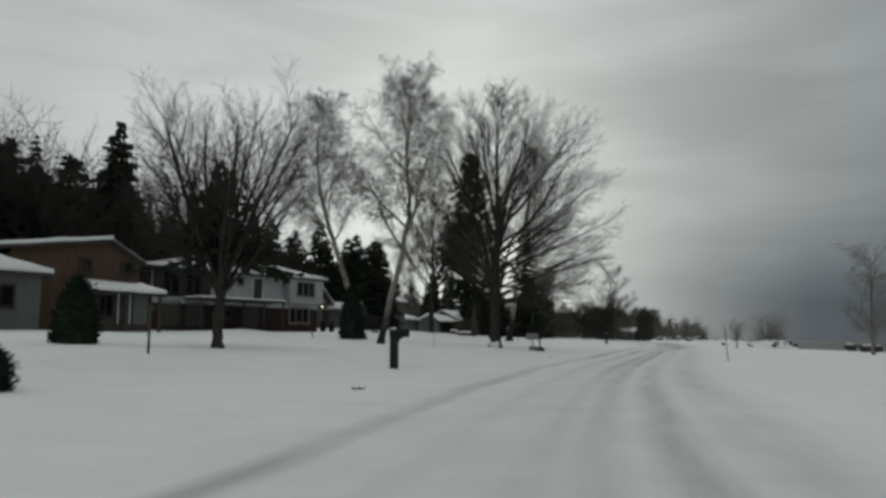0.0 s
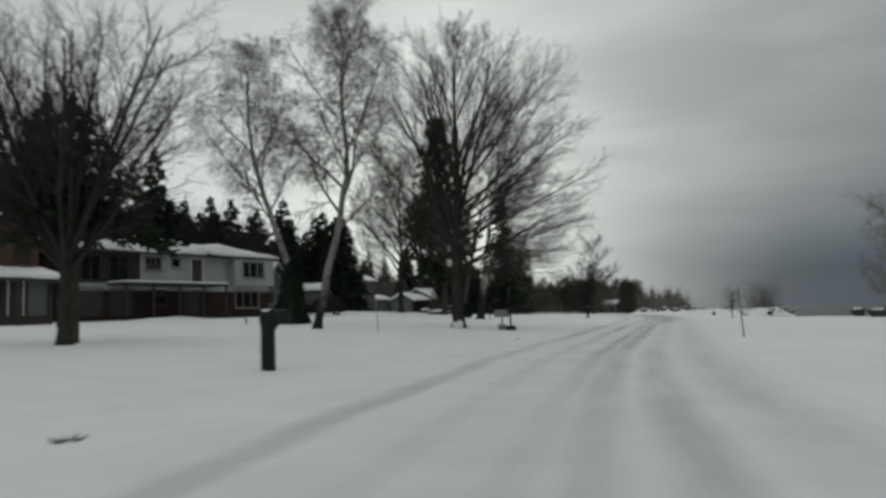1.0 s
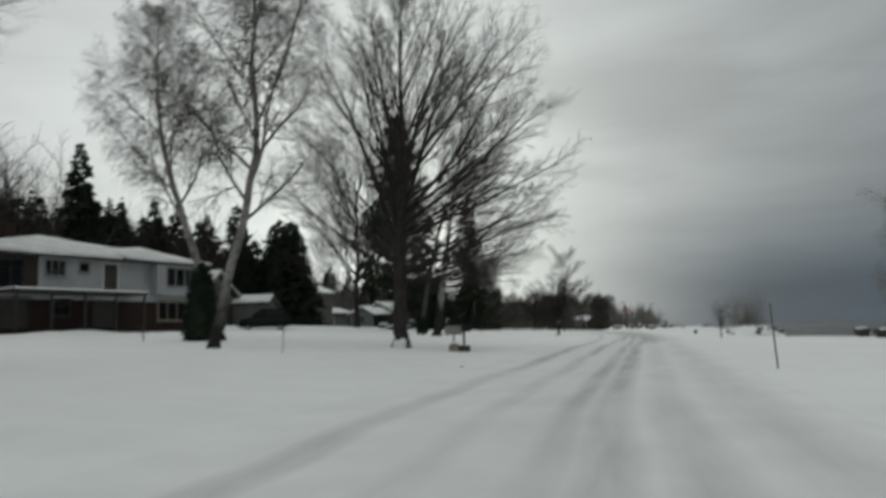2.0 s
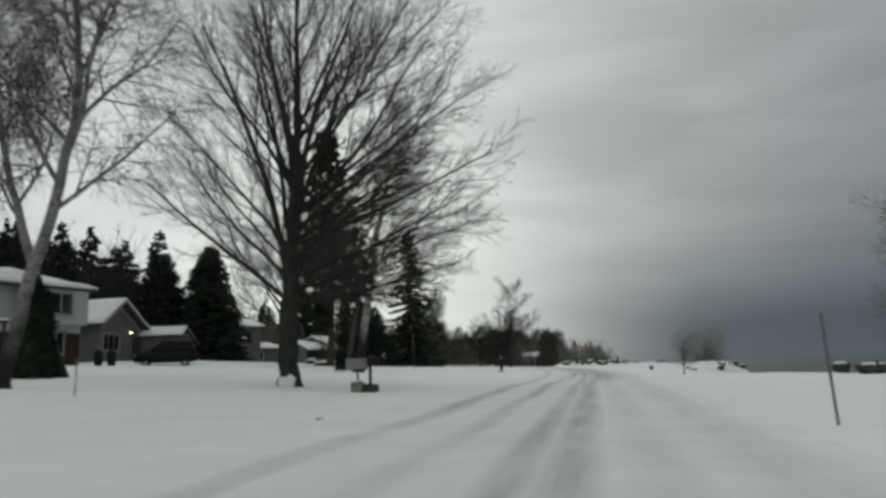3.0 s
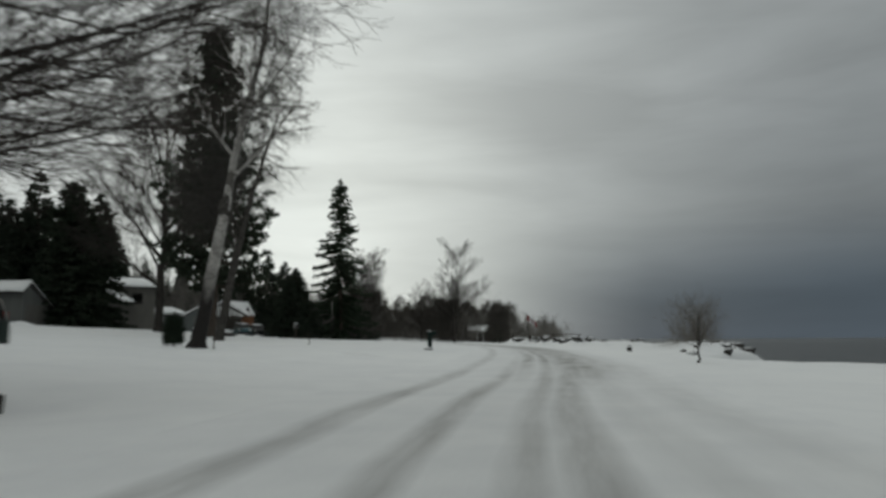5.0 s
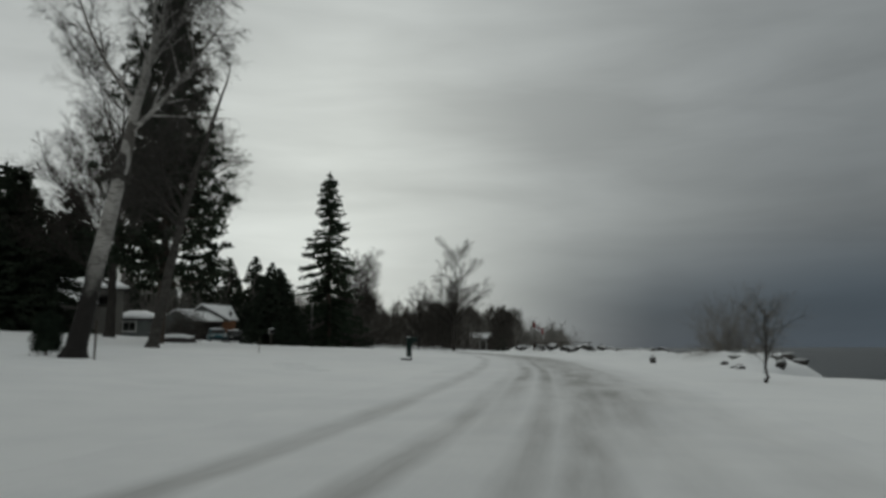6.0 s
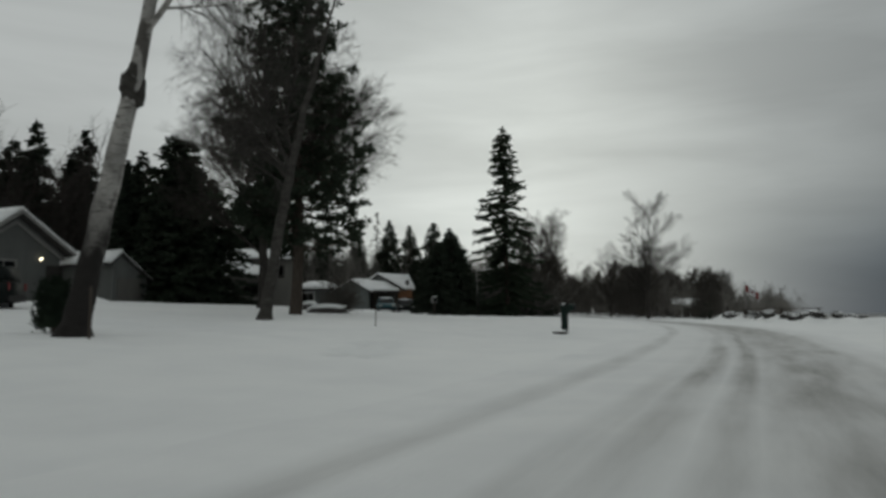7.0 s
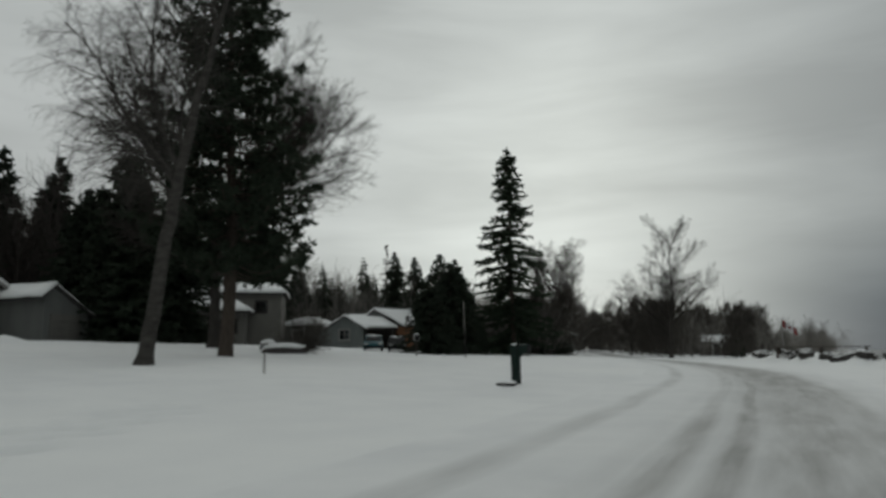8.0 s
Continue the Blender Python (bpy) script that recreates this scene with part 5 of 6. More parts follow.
four_walls(h1, 4.5, 1.6, 2.15, front=[(0.4, 0.5, 1.5, 1.95), (1.9, 0.0, 2.7, 2.05), (3.0, 0.0, 4.2, 2.05)], mat=SHED_BOARD, origin=(-2.0, -1.85, 0), names=("porch_wall",) * 4)
door(h1, Matrix.Translation((-2.0, -1.85, 0)), 1.9, 0.0, 2.7, 2.05)
window(h1, Matrix.Translation((-2.0, -1.85, 0)), 0.4, 0.5, 1.5, 1.95, DARK_TRIM), door(h1, Matrix.Translation((-2.0, -1.85, 0)), 3.0, 0.0, 4.2, 2.05, PALE_SIDING, DARK_TRIM)
for x in (-2.6, 0.1, 2.7):
    part("porch_post", boxes((x - 0.08, -2.55, -0.6, x + 0.08, -2.39, 2.1)), POST_WOOD, h1)
four_walls(h1, 7.4, 6, 3.0, front=[(1.2, 0.9, 3.0, 2.2), (4.2, 0.9, 5.8, 2.2)], mat=GREY_SIDING, origin=(-13.2, -2.4, 0), names=("wing_wall",) * 4)
window(h1, Matrix.Translation((-13.2, -2.4, 0)), 1.2, 0.9, 3.0, 2.2, DARK_TRIM), window(h1, Matrix.Translation((-13.2, -2.4, 0)), 4.2, 0.9, 5.8, 2.2, DARK_TRIM)
roof(h1, hip(-13.2, -5.8, -2.4, 3.6, 3.05, 1.4, 0.5), name="wing_roof")

# grey house with a front gable and a garage wing
h3 = thing("house", pose(-48.1, 92.75, 2.4, 0, 0, 90), "grey-sided house with a snowy front gable and lit door lamp", "house")
o3 = Matrix.Translation((1.3, 0, 0))
four_walls(h3, 7.6, 11, 4.0, front=[(0.7, 1.4, 3.5, 3.2)], mat=GREY_SIDING, origin=(1.3, 0, 0))
window(h3, o3, 0.7, 1.4, 3.5, 3.2, BOARD, 2)
gable = bmesh.new()
prism(gable, [(1.3, 0, 4.0), (8.9, 0, 4.0), (4.7, 0, 6.6)], (0, 0.2, 0))
part("gable", gable, GREY_SIDING, h3)
roof(h3, [[(0.5, -0.9, 4.1), (4.5, -0.9, 6.85), (4.5, 11.5, 6.85), (0.5, 11.5, 4.1)], [(4.5, -0.9, 6.85), (9.4, -0.9, 3.8), (9.4, 11.5, 3.8), (4.5, 11.5, 6.85)]], snow=0.24)
bm = bmesh.new()
for a, b in (((0.5, -0.92, 3.85), (4.5, -0.92, 6.6)), ((4.5, -0.92, 6.6), (9.4, -0.92, 3.55))):
    prism(bm, [a, b, (b[0], b[1], b[2] + 0.24), (a[0], a[1], a[2] + 0.24)], (0, -0.06, 0))
part("bargeboard", bm, BOARD, h3)
bm = bmesh.new()
for a, b in (((1.4, -0.1, 3.7), (4.6, -0.1, 5.85)), ((4.6, -0.1, 5.85), (8.8, -0.1, 3.3))):
    prism(bm, [a, b, (b[0], b[1], b[2] + 0.32), (a[0], a[1], a[2] + 0.32)], (0, -0.08, 0))
part("gable_trim", bm, BOARD, h3)
# flat dark panel on the wall in place of the entry's shade
part("entry_recess", boxes((7.3, -0.05, 0.0, 8.75, -0.01, 3.0)), DARK_TRIM, h3)
# garage wing: ridge towards the road, gable end on the road side
part("wing_wall", boxes((8.95, -4.8, -0.6, 9.15, 2.8, 3.25)), GREY_SIDING, h3)
part("wing_wall", boxes((12.2, -4.8, -0.6, 12.4, 2.8, 2.0)), GREY_SIDING, h3)
part("wing_wall", boxes((9.15, 2.6, -0.6, 12.2, 2.8, 2.0)), GREY_SIDING, h3)
bm = bmesh.new()
prism(bm, [(8.95, -5.0, -0.6), (12.4, -5.0, -0.6), (12.4, -5.0, 2.0), (9.6, -5.0, 3.75), (8.95, -5.0, 3.3)], (0, 0.2, 0))
part("wing_gable", bm, GREY_SIDING, h3)
part("garage_door", boxes(*[(9.4, -5.06, 0.02 + i * 0.5, 11.8, -5.01, 0.49 + i * 0.5) for i in range(4)], bev=0.012), TAN_SIDING, h3)
roof(h3, [[(8.5, -5.3, 3.1), (9.6, -5.3, 3.95), (9.6, 2.9, 3.95), (8.5, 2.9, 3.1)]], 0.16, 0.24, "wing_roof")
roof(h3, [[(9.61, -5.3, 3.95), (12.8, -5.3, 1.95), (12.8, 2.9, 1.95), (9.61, 2.9, 3.95)]], 0.16, 0.05, "wing_roof")
lampb = part("door_lamp", boxes((6.72, -0.16, 3.24, 6.88, -0.0, 3.36)), DARK_TRIM, h3)
bm = bmesh.new()
bmesh.ops.create_uvsphere(bm, u_segments=12, v_segments=8, radius=0.10, matrix=Matrix.Translation((6.8, -0.12, 3.44)))
part("bulb", bm, GLOW, lampb, "glowing warm bulb")

# taupe house behind the pine: tall block and lower wing
h5 = thing("house", pose(-50.74, 129.28, 3.0, 0, 0, 34), "taupe two-storey house with low snowy wing", "house")
four_walls(h5, 9.1, 8, 5.0, front=[(1.2, 3.4, 2.6, 4.4), (6.4, 3.0, 7.6, 4.2)], right=[(2.5, 3.0, 3.8, 4.3)], mat=TAN_SIDING, origin=(-4.4, 0, 0))
o5 = Matrix.Translation((-4.4, 0, 0))
window(h5, o5, 1.2, 3.4, 2.6, 4.4, DARK_TRIM), window(h5, o5, 6.4, 3.0, 7.6, 4.2, DARK_TRIM)
roof(h5, hip(-4.4, 4.7, 0, 8, 5.05, 1.2, 0.5, 1.6))
four_walls(h5, 6.5, 6.5, 2.9, front=[(0.8, 0.8, 2.4, 2.1), (4.2, 0.8, 5.8, 2.1)], mat=TAN_SIDING, origin=(-5.2, -3.4, 0), names=("wing_wall",) * 4)
window(h5, Matrix.Translation((-5.2, -3.4, 0)), 0.8, 0.8, 2.4, 2.1, DARK_TRIM), window(h5, Matrix.Translation((-5.2, -3.4, 0)), 4.2, 0.8, 5.8, 2.1, DARK_TRIM)
roof(h5, hip(-5.2, 1.3, -3.4, 3.1, 2.95, 1.6, 0.6, 2.8), name="wing_roof")

# low house with pale front and orange side
h4 = thing("house", pose(-47.3, 141.0, 2.6, 0, 0, 24), "low pale house with orange wood side under snowy gables", "house")
four_walls(h4, 4.3, 6.4, 2.0, front=[(1.5, 0.6, 2.7, 1.8)], mat=PALE_SIDING)
window(h4, I4, 1.5, 0.6, 2.7, 1.8, BOARD, 1, 1)
bm = bmesh.new()
prism(bm, [(0, 0, 2.0), (4.3, 0, 2.0), (2.15, 0, 3.3)], (0, 0.2, 0))
part("gable", bm, PALE_SIDING, h4)
roof(h4, [[(-0.4, -0.4, 1.85), (2.15, -0.4, 3.4), (2.15, 3.6, 3.4), (-0.4, 3.6, 1.85)], [(2.15, -0.4, 3.4), (4.7, -0.4, 1.85), (4.7, 3.6, 1.85), (2.15, 3.6, 3.4)]], 0.14, 0.16, "gable_roof")
roof(h4, hip(0, 7.7, 1.2, 7.0, 2.0, 1.55, 0.4, 2.6))
part("carport_wall", boxes((4.3, 4.6, -0.6, 7.7, 4.8, 2.0), (7.5, 1.4, -0.6, 7.7, 4.6, 2.0)), SHED_BOARD, h4)
part("carport_post", boxes((4.9, 1.35, -0.6, 5.02, 1.47, 1.85)), POST_WOOD, h4)
# garage behind, its roof slope falling towards the road
part("garage_wall", boxes((7.95, 2.95, -0.6, 9.7, 3.15, 2.2), (9.5, 3.15, -0.6, 9.7, 8.0, 2.2)), ORANGE_SIDING, h4)
bm = bmesh.new()
prism(bm, [(2.8, 3.5, 1.9), (8.8, 2.9, 2.1), (5.2, 3.4, 4.2)], (0.06, 0.2, 0))
part("garage_gable", bm, GREY_SIDING, h4)
roof(h4, [[(5.2, 3.2, 4.3), (8.95, 2.5, 2.2), (10.2, 7.4, 2.35), (9.2, 8.6, 4.3)], [(5.2, 3.2, 4.3), (9.2, 8.6, 4.3), (5.2, 10.2, 2.3), (2.4, 3.8, 2.0)]], 0.16, 0.2, "garage_roof")
four_walls(h4, 5.2, 6, 2.3, front=[(1.0, 0.7, 2.6, 1.9)], mat=PALE_SIDING, origin=(-5.3, 1.0, 0), names=("annex_wall",) * 4)
window(h4, Matrix.Translation((-5.3, 1.0, 0)), 1.0, 0.7, 2.6, 1.9)
roof(h4, hip(-5.3, -0.1, 1.0, 7.0, 2.35, 0.9, 0.4, 2.0), name="annex_roof")


def cottage(m, label, mat, L=9.0, W=7.0, H=2.8, h=1.7):
    c = thing("cottage", m, label, "house")
    four_walls(c, L, W, H, front=[(1.2, 0.9, 2.8, 2.1), (4.0, 0.1, 4.9, 2.2), (6.0, 0.9, 7.6, 2.1)], mat=mat)
    window(c, I4, 1.2, 0.9, 2.8, 2.1), window(c, I4, 6.0, 0.9, 7.6, 2.1), door(c, I4, 4.0, 0.1, 4.9, 2.2)
    roof(c, hip(0, L, 0, W, H + 0.05, h, 0.5))
    return c


cottage(pose(-38.0, 184.0, 1.4, 0, 0, 40), "small far cottage with white roof among bare trees", PALE_SIDING)
cottage(pose(-14.5, 206.0, 1.2, 0, 0, 50), "small pale cottage past the bend, snow on roof", TAN_SIDING, 7.5, 6, 2.6, 1.5)
cottage(pose(-52.0, 188.0, 2.2, 0, 0, 35), "small far cottage half hidden by evergreens", TAN_SIDING)

shed = thing("shed", at(-10.4, 186.0, 0.3, 8, 1.1), "small weathered shed with snowy roof past the bend", "shed")
four_walls(shed, 3.6, 3.0, 2.1, front=[(1.3, 0.0, 2.3, 1.85)], mat=SHED_BOARD)
door(shed, I4, 1.3, 0.0, 2.3, 1.85)
roof(shed, [[(-0.3, -0.35, 2.1), (3.9, -0.35, 2.1), (3.9, 1.5, 2.9), (-0.3, 1.5, 2.9)], [(-0.3, 1.5, 2.9), (3.9, 1.5, 2.9), (3.9, 3.35, 2.1), (-0.3, 3.35, 2.1)]], 0.12, 0.2)

# ---- things along the road ----


def mailbox(m, label):
    """A moulded mailbox: thick pillar, arm with a rounded box, door, flag, and a cap of snow."""
    ob = thing("mailbox", m, label, "mailbox", "mailboxes along the road")
    part("post", boxes((-0.125, -0.115, -0.3, 0.105, 0.115, 0.96), bev=0.02), GREEN_PLASTIC, ob)
    bm = bmesh.new()
    prism(bm, [(0.09, -0.07, 0.60)] + [(0.09 + 0.27 * (1 - math.cos(a)), -0.07, 0.66 + 0.29 * math.sin(a)) for a in np.linspace(0.1, 1.57, 6)] + [(0.09, -0.07, 0.95)], (0, 0.14, 0))
    part("bracket", bm, GREEN_PLASTIC, ob)
    ring = [(-0.135, -0.13, 0.94)] + [(-0.135, -0.13 * math.cos(a), 1.08 + 0.13 * math.sin(a)) for a in np.linspace(0, math.pi, 9)] + [(-0.135, 0.13, 0.94)]
    body = part("box", prism(bmesh.new(), ring, (0.565, 0, 0)), GREEN_PLASTIC, ob)
    part("door", prism(bmesh.new(), [(0.432, y * 0.9, 1.05 + (z - 1.05) * 0.9) for _, y, z in ring], (0.018, 0, 0)), BLACK_PLASTIC, body)
    part("flag", boxes((0.10, -0.155, 1.0, 0.13, -0.137, 1.16), (0.10, -0.155, 1.16, 0.2, -0.137, 1.22)), BLACK_PLASTIC, body)
    bm = rock_mesh(4, 0.15, 0.10, 0.035, 2, 0.15)
    bmesh.ops.translate(bm, verts=bm.verts, vec=(-0.0, 0, 1.20))
    part("snow_cap", bm, SNOW, ob, "", True)
    return ob


mailbox(at(-6.75, 21.86, 0.0, 4), "dark green moulded mailbox on thick pillar in snow")
mailbox(at(-5.99, 89.73, 0.0, -8), "dark green moulded mailbox on pillar before the bend")


def slab(m, label, sx, sy):
    ob = thing("stone_slab", m, label, "stone")
    part("slab", rock_mesh(9, sx, sy, 0.07, 2, 0.12), STONE, ob)
    bm = rock_mesh(6, sx * 0.85, sy * 0.9, 0.06, 2, 0.15)
    bmesh.ops.translate(bm, verts=bm.verts, vec=(0.04, 0, 0.06))
    part("snow_cover", bm, SNOW, ob, "", True)
    return ob


slab(at(-4.38, 37.3, 0.05, 70), "small dark stone half sunk in the snow", 0.11, 0.09)
slab(at(-5.98, 88.83, -0.06, 20), "flat snow-topped stone on the lawn", 0.32, 0.2)


def rough_block(seed, sx, sy, h):
    """A squarish block with worn, uneven faces."""
    bm = boxes((-sx, -sy, -0.15, sx, sy, h), bev=0.05)
    bmesh.ops.subdivide_edges(bm, edges=[e for e in bm.edges if e.calc_length() > 0.15], cuts=3, use_grid_fill=True)
    for v in bm.verts:
        v.co += Vector((1, 1, 1)) * 0.05 * noise.noise(v.co * 6 + Vector((seed, 0, 0))) + Vector((v.co.x, v.co.y, 0)) * 0.12 * noise.noise(v.co * 3 + Vector((0, seed, 0)))
    return bm


# sign on a stone block, and a dark mailbox on a second block
sign = thing("sign", at(-7.85, 51.55, 0.22, 10, 0.98), "pale weathered board on a post set in a stone block", "sign")
part("base", rough_block(12, 0.25, 0.22, 0.40), PALE_STONE, sign)
bm = rock_mesh(14, 0.2, 0.17, 0.05, 2, 0.2)
bmesh.ops.translate(bm, verts=bm.verts, vec=(-0.02, -0.02, 0.40))
part("snow_cap", bm, SNOW, sign, "", True)
part("post", boxes((-0.035, -0.035, 0.0, 0.035, 0.035, 0.96), bev=0.006), POST_WOOD, sign)
part("board", boxes((-0.45, -0.045, 0.86, 0.40, -0.015, 1.28), bev=0.012), BOARD, sign)
part("frame", boxes((-0.47, -0.012, 0.84, 0.42, 0.02, 0.88), (-0.47, -0.012, 1.26, 0.42, 0.02, 1.30)), POST_WOOD, sign)
box2 = thing("mailbox", at(-7.33, 51.45, 0.22, 6, 0.98), "dark mailbox on a black post in a stone block", "mailbox", "mailboxes along the road")
part("base", rough_block(13, 0.29, 0.22, 0.33), STONE, box2)
part("post", boxes((-0.05, -0.05, 0.0, 0.05, 0.05, 1.05), bev=0.008), BLACK_PLASTIC, box2)
ring = [(-0.11, -0.15, 1.0), (-0.11, 0.15, 1.0)] + [(-0.11, 0.15 * math.cos(a), 1.2 + 0.15 * math.sin(a)) for a in np.linspace(0, math.pi, 9)]
hold = part("box", prism(bmesh.new(), [(x, y, z) for x, y, z in ring], (0.43, 0, 0)), BLACK_PLASTIC, box2)
part("door", prism(bmesh.new(), [(0.322, y * 0.88, 1.2 + (z - 1.2) * 0.88) for _, y, z in ring], (0.015, 0, 0)), GREEN_PLASTIC, hold)


def stake(m, label, h, r, mat, lean=(0, 0), cap=False):
    ob = thing("stake", m @ pose(0, 0, 0, lean[0], lean[1], 0), label, "stake", "stakes in the snow")
    part("pole", cyl(bmesh.new(), 0, 0, -0.3, h, r, r * 0.85, 8), mat, ob)
    if cap:
        part("cap", boxes((-0.10, -0.10, h - 0.02, 0.10, 0.10, h + 0.14), bev=0.02), mat, ob)
    return ob


stake(at(3.77, 35.6), "thin dark snow stake at the road's edge", 1.6, 0.022, STEEL, (1, -3))
stake(at(-14.4, 20.1), "plain dark post with small cap on the lawn", 1.45, 0.045, POST_WOOD, cap=True)
stake(at(-11.4, 40.2), "thin pale stake in the snowy lawn", 0.95, 0.018, BOARD, (0, 1))
stake(at(-23.93, 49.96), "small dark stick leaning in the snow by the house", 0.85, 0.04, POST_WOOD, (0, -14))
stake(at(-13.24, 87.07), "short dark stake in the snowy lawn", 0.8, 0.024, POST_WOOD)
stake(at(-13.2, 72.75), "thin dark stake beside a birch", 1.25, 0.035, POST_WOOD, (0, 1))
stake(at(-20.0, 118.4), "slim grey trunk-like post in snow near the spruce", 4.1, 0.045, BIRCH, (0, -1))
roadbox = thing("mailbox", at(-23.9, 118.2, 0.05, 35), "pale flat-topped mailbox on a thin post before the firs", "mailbox", "mailboxes along the road")
part("post", boxes((-0.045, -0.045, -0.3, 0.045, 0.045, 1.15), bev=0.008), POST_WOOD, roadbox)
hold = part("box", boxes((-0.20, -0.34, 1.152, 0.20, 0.28, 1.62), bev=0.03), BOARD, roadbox)
part("door", boxes((-0.17, -0.36, 1.18, 0.17, -0.342, 1.58), bev=0.006), BLACK_PLASTIC, hold)
bm = rock_mesh(16, 0.20, 0.30, 0.07, 2, 0.15)
bmesh.ops.translate(bm, verts=bm.verts, vec=(0, -0.03, 1.63))
part("snow_cap", bm, SNOW, roadbox, "", True)
debris = thing("branch", at(-4.6, 14.1, 0.0, 30, 0.7), "broken dark twigs lying on the snow", "branch")
tw = Tubes()
rngD = random.Random(3)
for i in range(7):
    a = rngD.uniform(0, 6.28)
    p = Vector((rngD.uniform(-0.15, 0.15), rngD.uniform(-0.1, 0.1), 0.02))
    tw.add([p, p + Vector((math.cos(a), math.sin(a), 0.25)) * 0.12, p + Vector((math.cos(a + 0.3), math.sin(a + 0.3), 0.35)) * 0.24], (0.022, 0.016, 0.006), 5)
part("twig", tw.data(), BARK, debris)

# ---- shore ----
boulders = []
for i in range(4):
    b = thing("boulder", at(14.0, 66.0), "dark boulder with snow lying on top, by the lake", "boulder", "boulders along the shore")
    part("rock", rock_mesh(20 + i, 0.5, 0.38, 0.34, 2, 0.3), STONE, b)
    bm = rock_mesh(30 + i, 0.42, 0.32, 0.10, 2, 0.2)
    bmesh.ops.translate(bm, verts=bm.verts, vec=(0.0, 0.0, 0.27))
    part("snow_cap", bm, SNOW, b, "", True)
    boulders.append(b)
for b, (x, y) in zip(boulders, ((16.4, 73.6), (18.1, 72.9), (17.2, 71.9), (20.0, 71.8))):
    b.matrix_basis = pose(x, y, float(base_z(x, y)) + 0.25, 0, 0, x * 50)
    b.scale = (1.1 + 0.03 * (x - 16) ** 2, 1.2, 1.0 + 0.12 * (y - 71.8))
rock = copy_thing(boulders[1], pose(7.04, 92.8, 0.38, 0, 0, 40))
rock.scale = (0.4, 0.4, 0.7)
rngB = random.Random(44)
for i in range(96):
    y = 83.5 + 76 * (i / 95) ** 1.0 + rngB.uniform(-0.6, 0.6)
    x = float(shore_x(y)) - rngB.uniform(0.1, 1.7) - (0.8 if rngB.random() < 0.15 else 0)
    k = rngB.uniform(0.3, 0.75)
    c = copy_thing(boulders[i % 4], pose(x, y, float(sheet_z(np.array([x]), np.array([y]))[0]) - 0.02, rngB.uniform(-14, 14), rngB.uniform(-14, 14), rngB.uniform(0, 360)))
    c.scale = (k * 1.3, k, k * rngB.uniform(0.7, 1.1))

# flag on a pole before a red roof at the point
flagpole = thing("flagpole", pose(0.6, 186.0, float(base_z(0.6, 186.0)), 0, 0, 0), "white pole with drooping red and white flag", "flagpole")
part("pole", cyl(bmesh.new(), 0, 0, -0.3, 5.5, 0.05, 0.035, 8), BOARD, flagpole)
for x0, x1, mat in ((0.05, 0.5, RED_CLOTH), (0.5, 1.45, WHITE_CLOTH), (1.45, 1.9, RED_CLOTH)):
    n = 6
    cols = [x0 + (x1 - x0) * k / n for k in range(n + 1)]
    v = [(x, 0.10 * math.sin(x * 5), z - 0.75 * x) for z in (4.3, 5.35) for x in cols]
    v += [(x, y + 0.012, z) for x, y, z in v]
    m2 = n + 1
    f = [(k, k + 1, m2 + k + 1, m2 + k) for k in range(n)] + [(2 * m2 + k, 3 * m2 + k, 3 * m2 + k + 1, 2 * m2 + k + 1) for k in range(n)]
    f += [(k, 2 * m2 + k, 2 * m2 + k + 1, k + 1) for k in range(n)] + [(m2 + k, m2 + k + 1, 3 * m2 + k + 1, 3 * m2 + k) for k in range(n)]
    part("flag_panel", (v, f), mat, flagpole)
part("emblem", prism(bmesh.new(), [(0.8, -0.13, 4.15), (1.0, -0.13, 3.85), (1.2, -0.13, 3.95), (1.0, -0.13, 4.4)], (0, 0.02, 0)), RED_CLOTH, flagpole, "plain red patch")

# breakwater of large stones, a pale block, and a raised dock section before the lake
rngK = random.Random(81)
for i in range(44):
    y = 111 + 26 * i / 43 + rngK.uniform(-0.5, 0.5)
    x = float(shore_x(y)) - 0.7 - rngK.uniform(0, 1.5)
    k = rngK.uniform(0.5, 0.9)
    c = copy_thing(boulders[i % 4], pose(x, y, float(sheet_z(np.array([x]), np.array([y]))[0]) + 0.05 * k, rngK.uniform(-12, 12), rngK.uniform(-12, 12), rngK.uniform(0, 360)))
    c.scale = (k * 1.3, k, k * rngK.uniform(0.75, 1.1))
block = thing("stone_block", at(-1.0, 139.0, -0.25, 12), "pale yellowish stone block by the shore", "stone")
part("block", rock_mesh(33, 0.55, 0.5, 0.5, 3, 0.08), PALE_STONE, block)
dock = thing("dock_section", at(3.4, 126.0, 0.0, -6), "dark raised dock section on posts, edged with snow", "dock")
for i in range(7):
    part("plank", boxes((-3.0, -0.9 + 0.26 * i, 1.12, 3.0, -0.67 + 0.26 * i, 1.17)), POST_WOOD, dock)
for x in (-2.7, 0.0, 2.7):
    part("beam", boxes((x - 0.06, -0.95, 0.94, x + 0.06, 0.95, 1.116)), POST_WOOD, dock)
    for y in (-0.8, 0.8):
        part("post", boxes((x - 0.08, y - 0.08, -0.9, x + 0.08, y + 0.08, 0.936)), POST_WOOD, dock)

# ---- vehicles and yard things ----


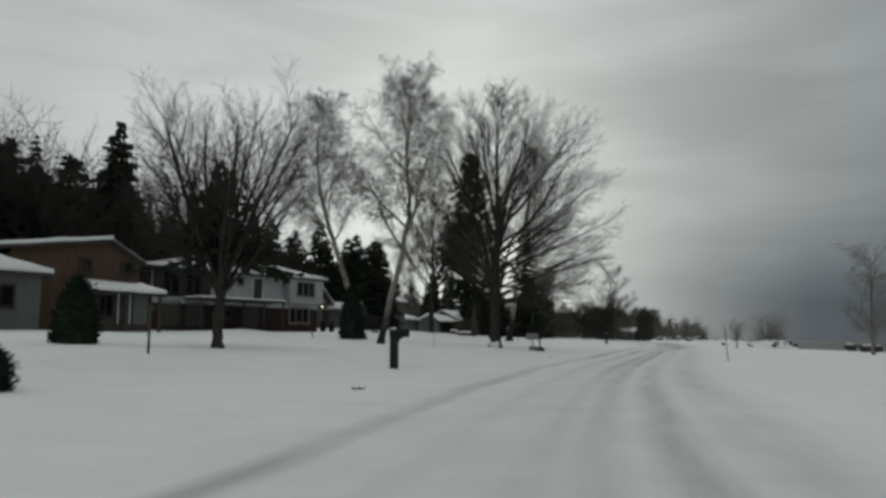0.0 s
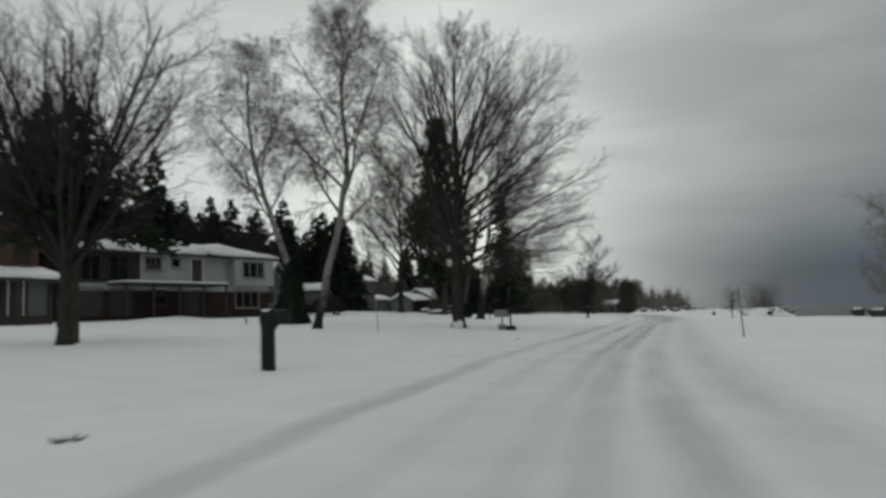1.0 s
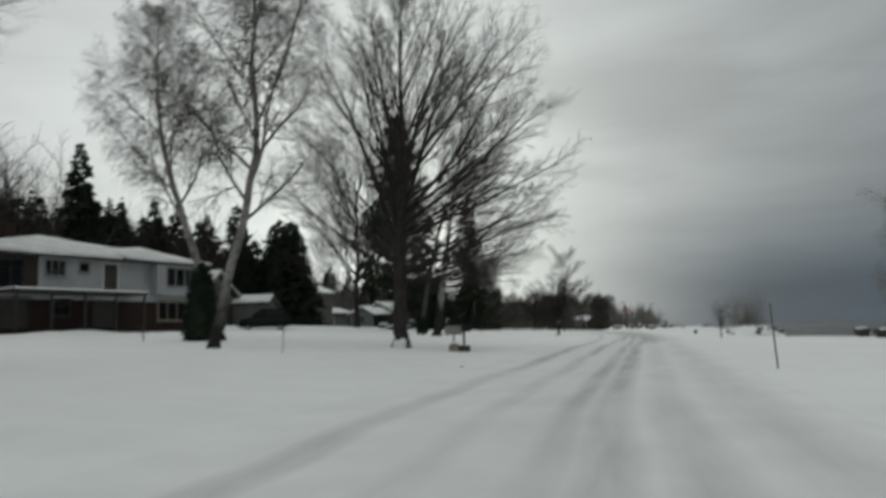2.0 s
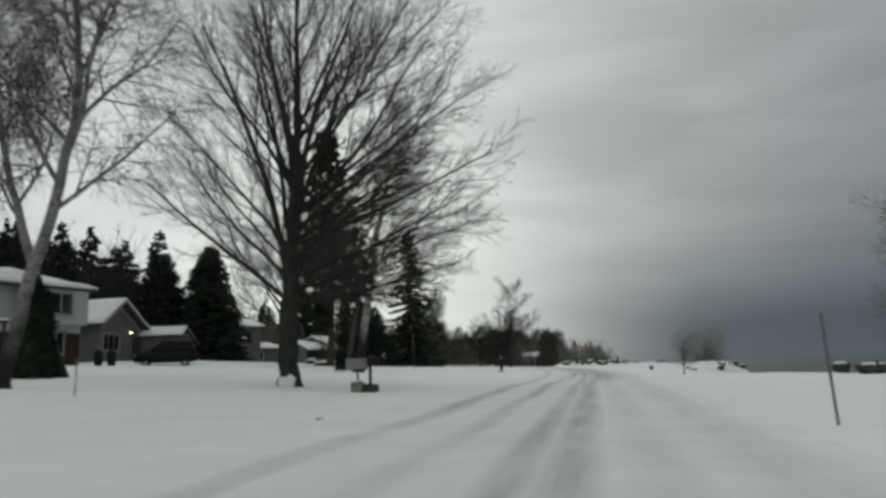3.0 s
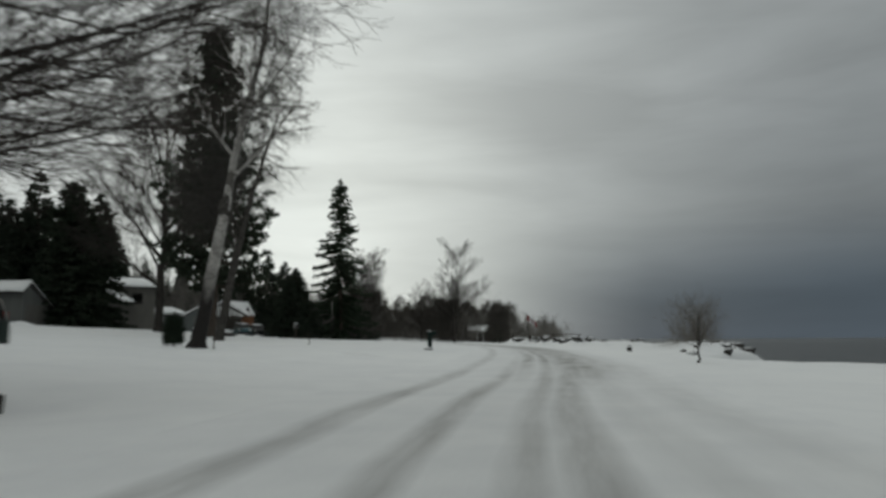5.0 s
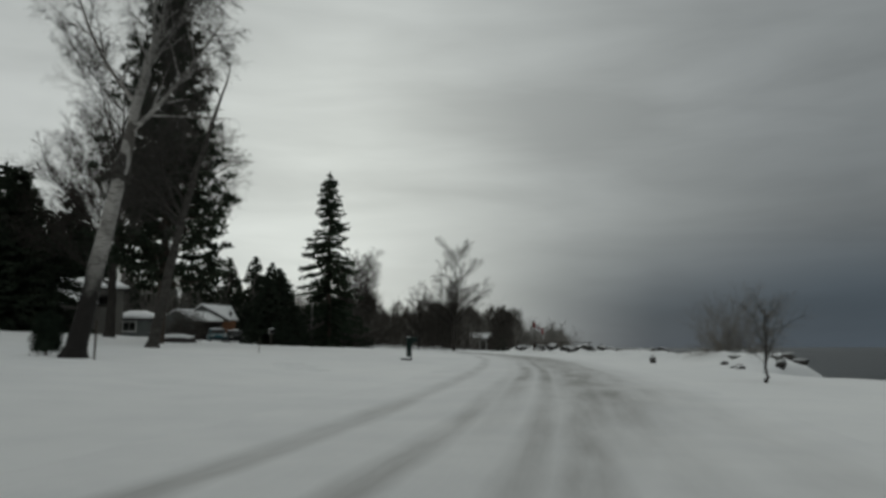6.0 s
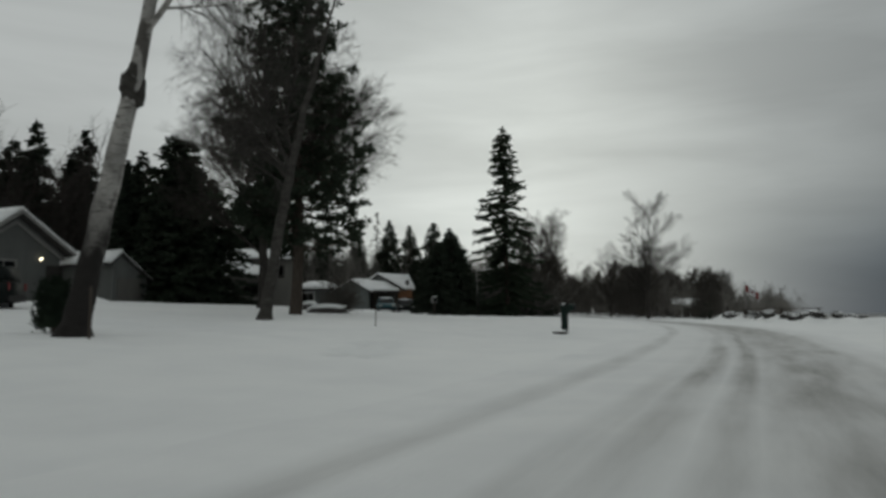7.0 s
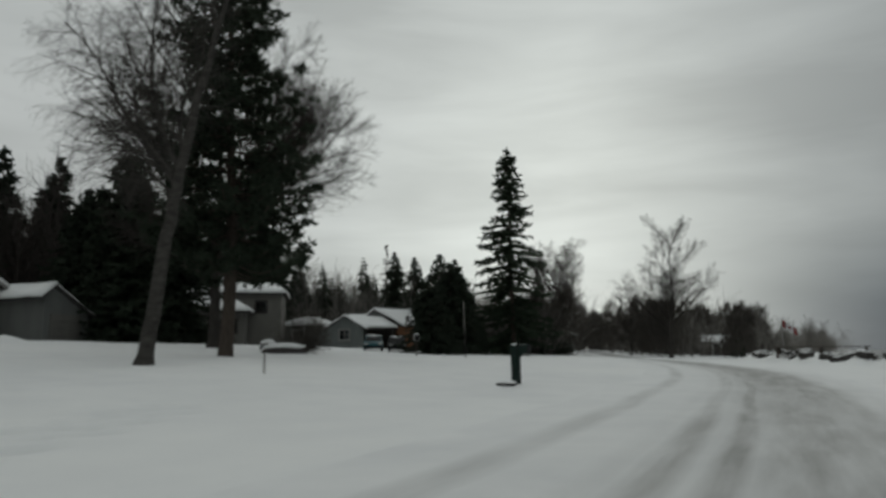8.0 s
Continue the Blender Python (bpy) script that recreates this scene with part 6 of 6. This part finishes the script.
def car(m, paint, label, length=4.5, width=1.78, height=1.6, suv=True, snowy=False):
    """A parked car, nose towards +x: lower body with arches, cabin with windows, wheels, lamps."""
    ob = thing("car", m, label, "car")
    h, L, W = height, length, width
    side = [(-0.5, 0.32), (-0.5, 0.60), (-0.47, 0.64), (0.28, 0.62), (0.47, 0.52), (0.5, 0.42), (0.5, 0.22), (0.42, 0.18), (-0.45, 0.18)]
    bm = bmesh.new()
    prism(bm, [(x * L, -W / 2, z * h) for x, z in side], (0, W, 0))
    bmesh.ops.bevel(bm, geom=list(bm.edges), offset=0.06, segments=2, affect="EDGES")
    body = part("body", bm, paint, ob, "", True)
    roofl = [(-0.46, 0.63), (-0.42, 0.97), (0.06, 1.0), (0.26, 0.63)] if suv else [(-0.34, 0.63), (-0.22, 0.96), (0.05, 0.98), (0.24, 0.63)]
    bm = bmesh.new()
    prism(bm, [(x * L, -W / 2 + 0.09, z * h) for x, z in roofl], (0, W - 0.18, 0))
    bmesh.ops.bevel(bm, geom=list(bm.edges), offset=0.07, segments=2, affect="EDGES")
    part("cabin", bm, paint, ob, "", True)
    lo, hi = 0.66 * h, 0.90 * h
    for sgn in (-1, 1):
        y = sgn * (W / 2 - 0.085)
        for a, b, c, d in (((-0.40, -0.21, -0.21, -0.385)), ((-0.19, 0.0, 0.0, -0.19)), ((0.02, 0.215, 0.09, 0.02))):
            part("side_window", prism(bmesh.new(), [(a * L, y, lo), (b * L, y, lo), (c * L, y, hi), (d * L, y, hi)], (0, sgn * 0.012, 0)), BLACK_PLASTIC, ob)
        part("headlight", boxes((L * 0.485, sgn * W * 0.36 - 0.16, 0.40 * h, L * 0.507, sgn * W * 0.36 + 0.16, 0.48 * h), bev=0.02), LAMP_LENS, ob)
        part("tail_lamp", boxes((-L * 0.507, sgn * W * 0.42 - 0.09, 0.45 * h, -L * 0.49, sgn * W * 0.42 + 0.09, 0.60 * h), bev=0.02), RED_CLOTH, ob)
        for x in (-0.31, 0.33):
            wheel = new("wheel")
            wheel.parent = ob
            wheel.matrix_basis = pose(x * L, sgn * (W / 2 - 0.10), 0.33, 90, 0, 0)
            part("tyre", cyl(bmesh.new(), 0, 0, -0.11, 0.11, 0.33, None, 18), RUBBER, wheel)
            part("rim", cyl(bmesh.new(), 0, 0, -0.115, 0.115, 0.20, None, 14), RIM, wheel)
    part("windscreen", prism(bmesh.new(), [(0.268 * L, -W * 0.40, lo), (0.268 * L, W * 0.40, lo), (0.10 * L, W * 0.36, hi + 0.03), (0.10 * L, -W * 0.36, hi + 0.03)], (0.012, 0, 0.012)), BLACK_PLASTIC, ob)
    for x0, x1 in ((0.49, 0.515), (-0.515, -0.49)):
        part("bumper", boxes((L * x0, -W * 0.46, 0.2 * h, L * x1, W * 0.46, 0.33 * h), bev=0.02), BLACK_PLASTIC, ob)
    if snowy:
        bm = rock_mesh(8, L * 0.25, W * 0.42, 0.12, 3, 0.1)
        bmesh.ops.translate(bm, verts=bm.verts, vec=(-L * 0.16, 0, h * 0.99))
        part("snow_cover", bm, SNOW, ob, "", True)
    return ob


car(at(-35.1, 84.9, 0.2, 207), CAR_DARK, "large dark green estate car parked before a garage", 5.0, 2.0, 2.3)
car(at(-34.3, 129.6, 0.1, -60), CAR_BLUE, "blue car with snow on its roof before the house", 4.4, 1.78, 1.5, False, True)
car(at(-33.6, 133.0, 0.1, -60), CAR_DARK, "dark car under a thick cover of snow", 4.4, 1.78, 1.5, False, True)
for i, (x, y) in enumerate(((-37.3, 78.5), (-36.4, 78.9))):
    b = thing("garbage_bin", at(x, y, 0.05, 20 * i), "dark rounded garbage bin standing in the snow", "bin", "garbage bins")
    bm = cyl(bmesh.new(), 0, 0, 0, 1.15, 0.30, 0.36, 16)
    part("body", bm, BLACK_PLASTIC, b, "", True)
    part("lid", cyl(bmesh.new(), 0, 0, 1.15, 1.32, 0.39, 0.22, 16), BLACK_PLASTIC, b)


def boat(m, label, L, W):
    """A small upturned boat under snow."""
    ob = thing("rowing_boat", m, label, "boat", "boats under snow")
    v, f = [], []
    for i in range(9):
        t = i / 8 * 2 - 1
        w = W / 2 * (1 - abs(t) ** 2.6)
        for a in np.linspace(0, math.pi, 8):
            v.append((t * L / 2, w * math.cos(a), 0.05 + 0.55 * (1 - 0.4 * abs(t) ** 3) * math.sin(a) * (0.25 + 0.75 * w / (W / 2))))
    for i in range(8):
        for k in range(7):
            f.append((i * 8 + k, i * 8 + k + 1, (i + 1) * 8 + k + 1, (i + 1) * 8 + k))
    part("hull", (v, f), DARK_TRIM, ob, "", True)
    bm = rock_mesh(15, L * 0.44, W * 0.36, 0.22, 3, 0.12)
    bmesh.ops.translate(bm, verts=bm.verts, vec=(0, 0, 0.5))
    part("snow_cover", bm, SNOW, ob, "", True)
    return ob


boat(at(-28.0, 107.5, 0.05, 8), "upturned boat covered with thick snow", 3.4, 1.3)
boat(at(-30.4, 109.0, -0.1, -20), "small upturned boat half covered with snow", 1.8, 1.0)
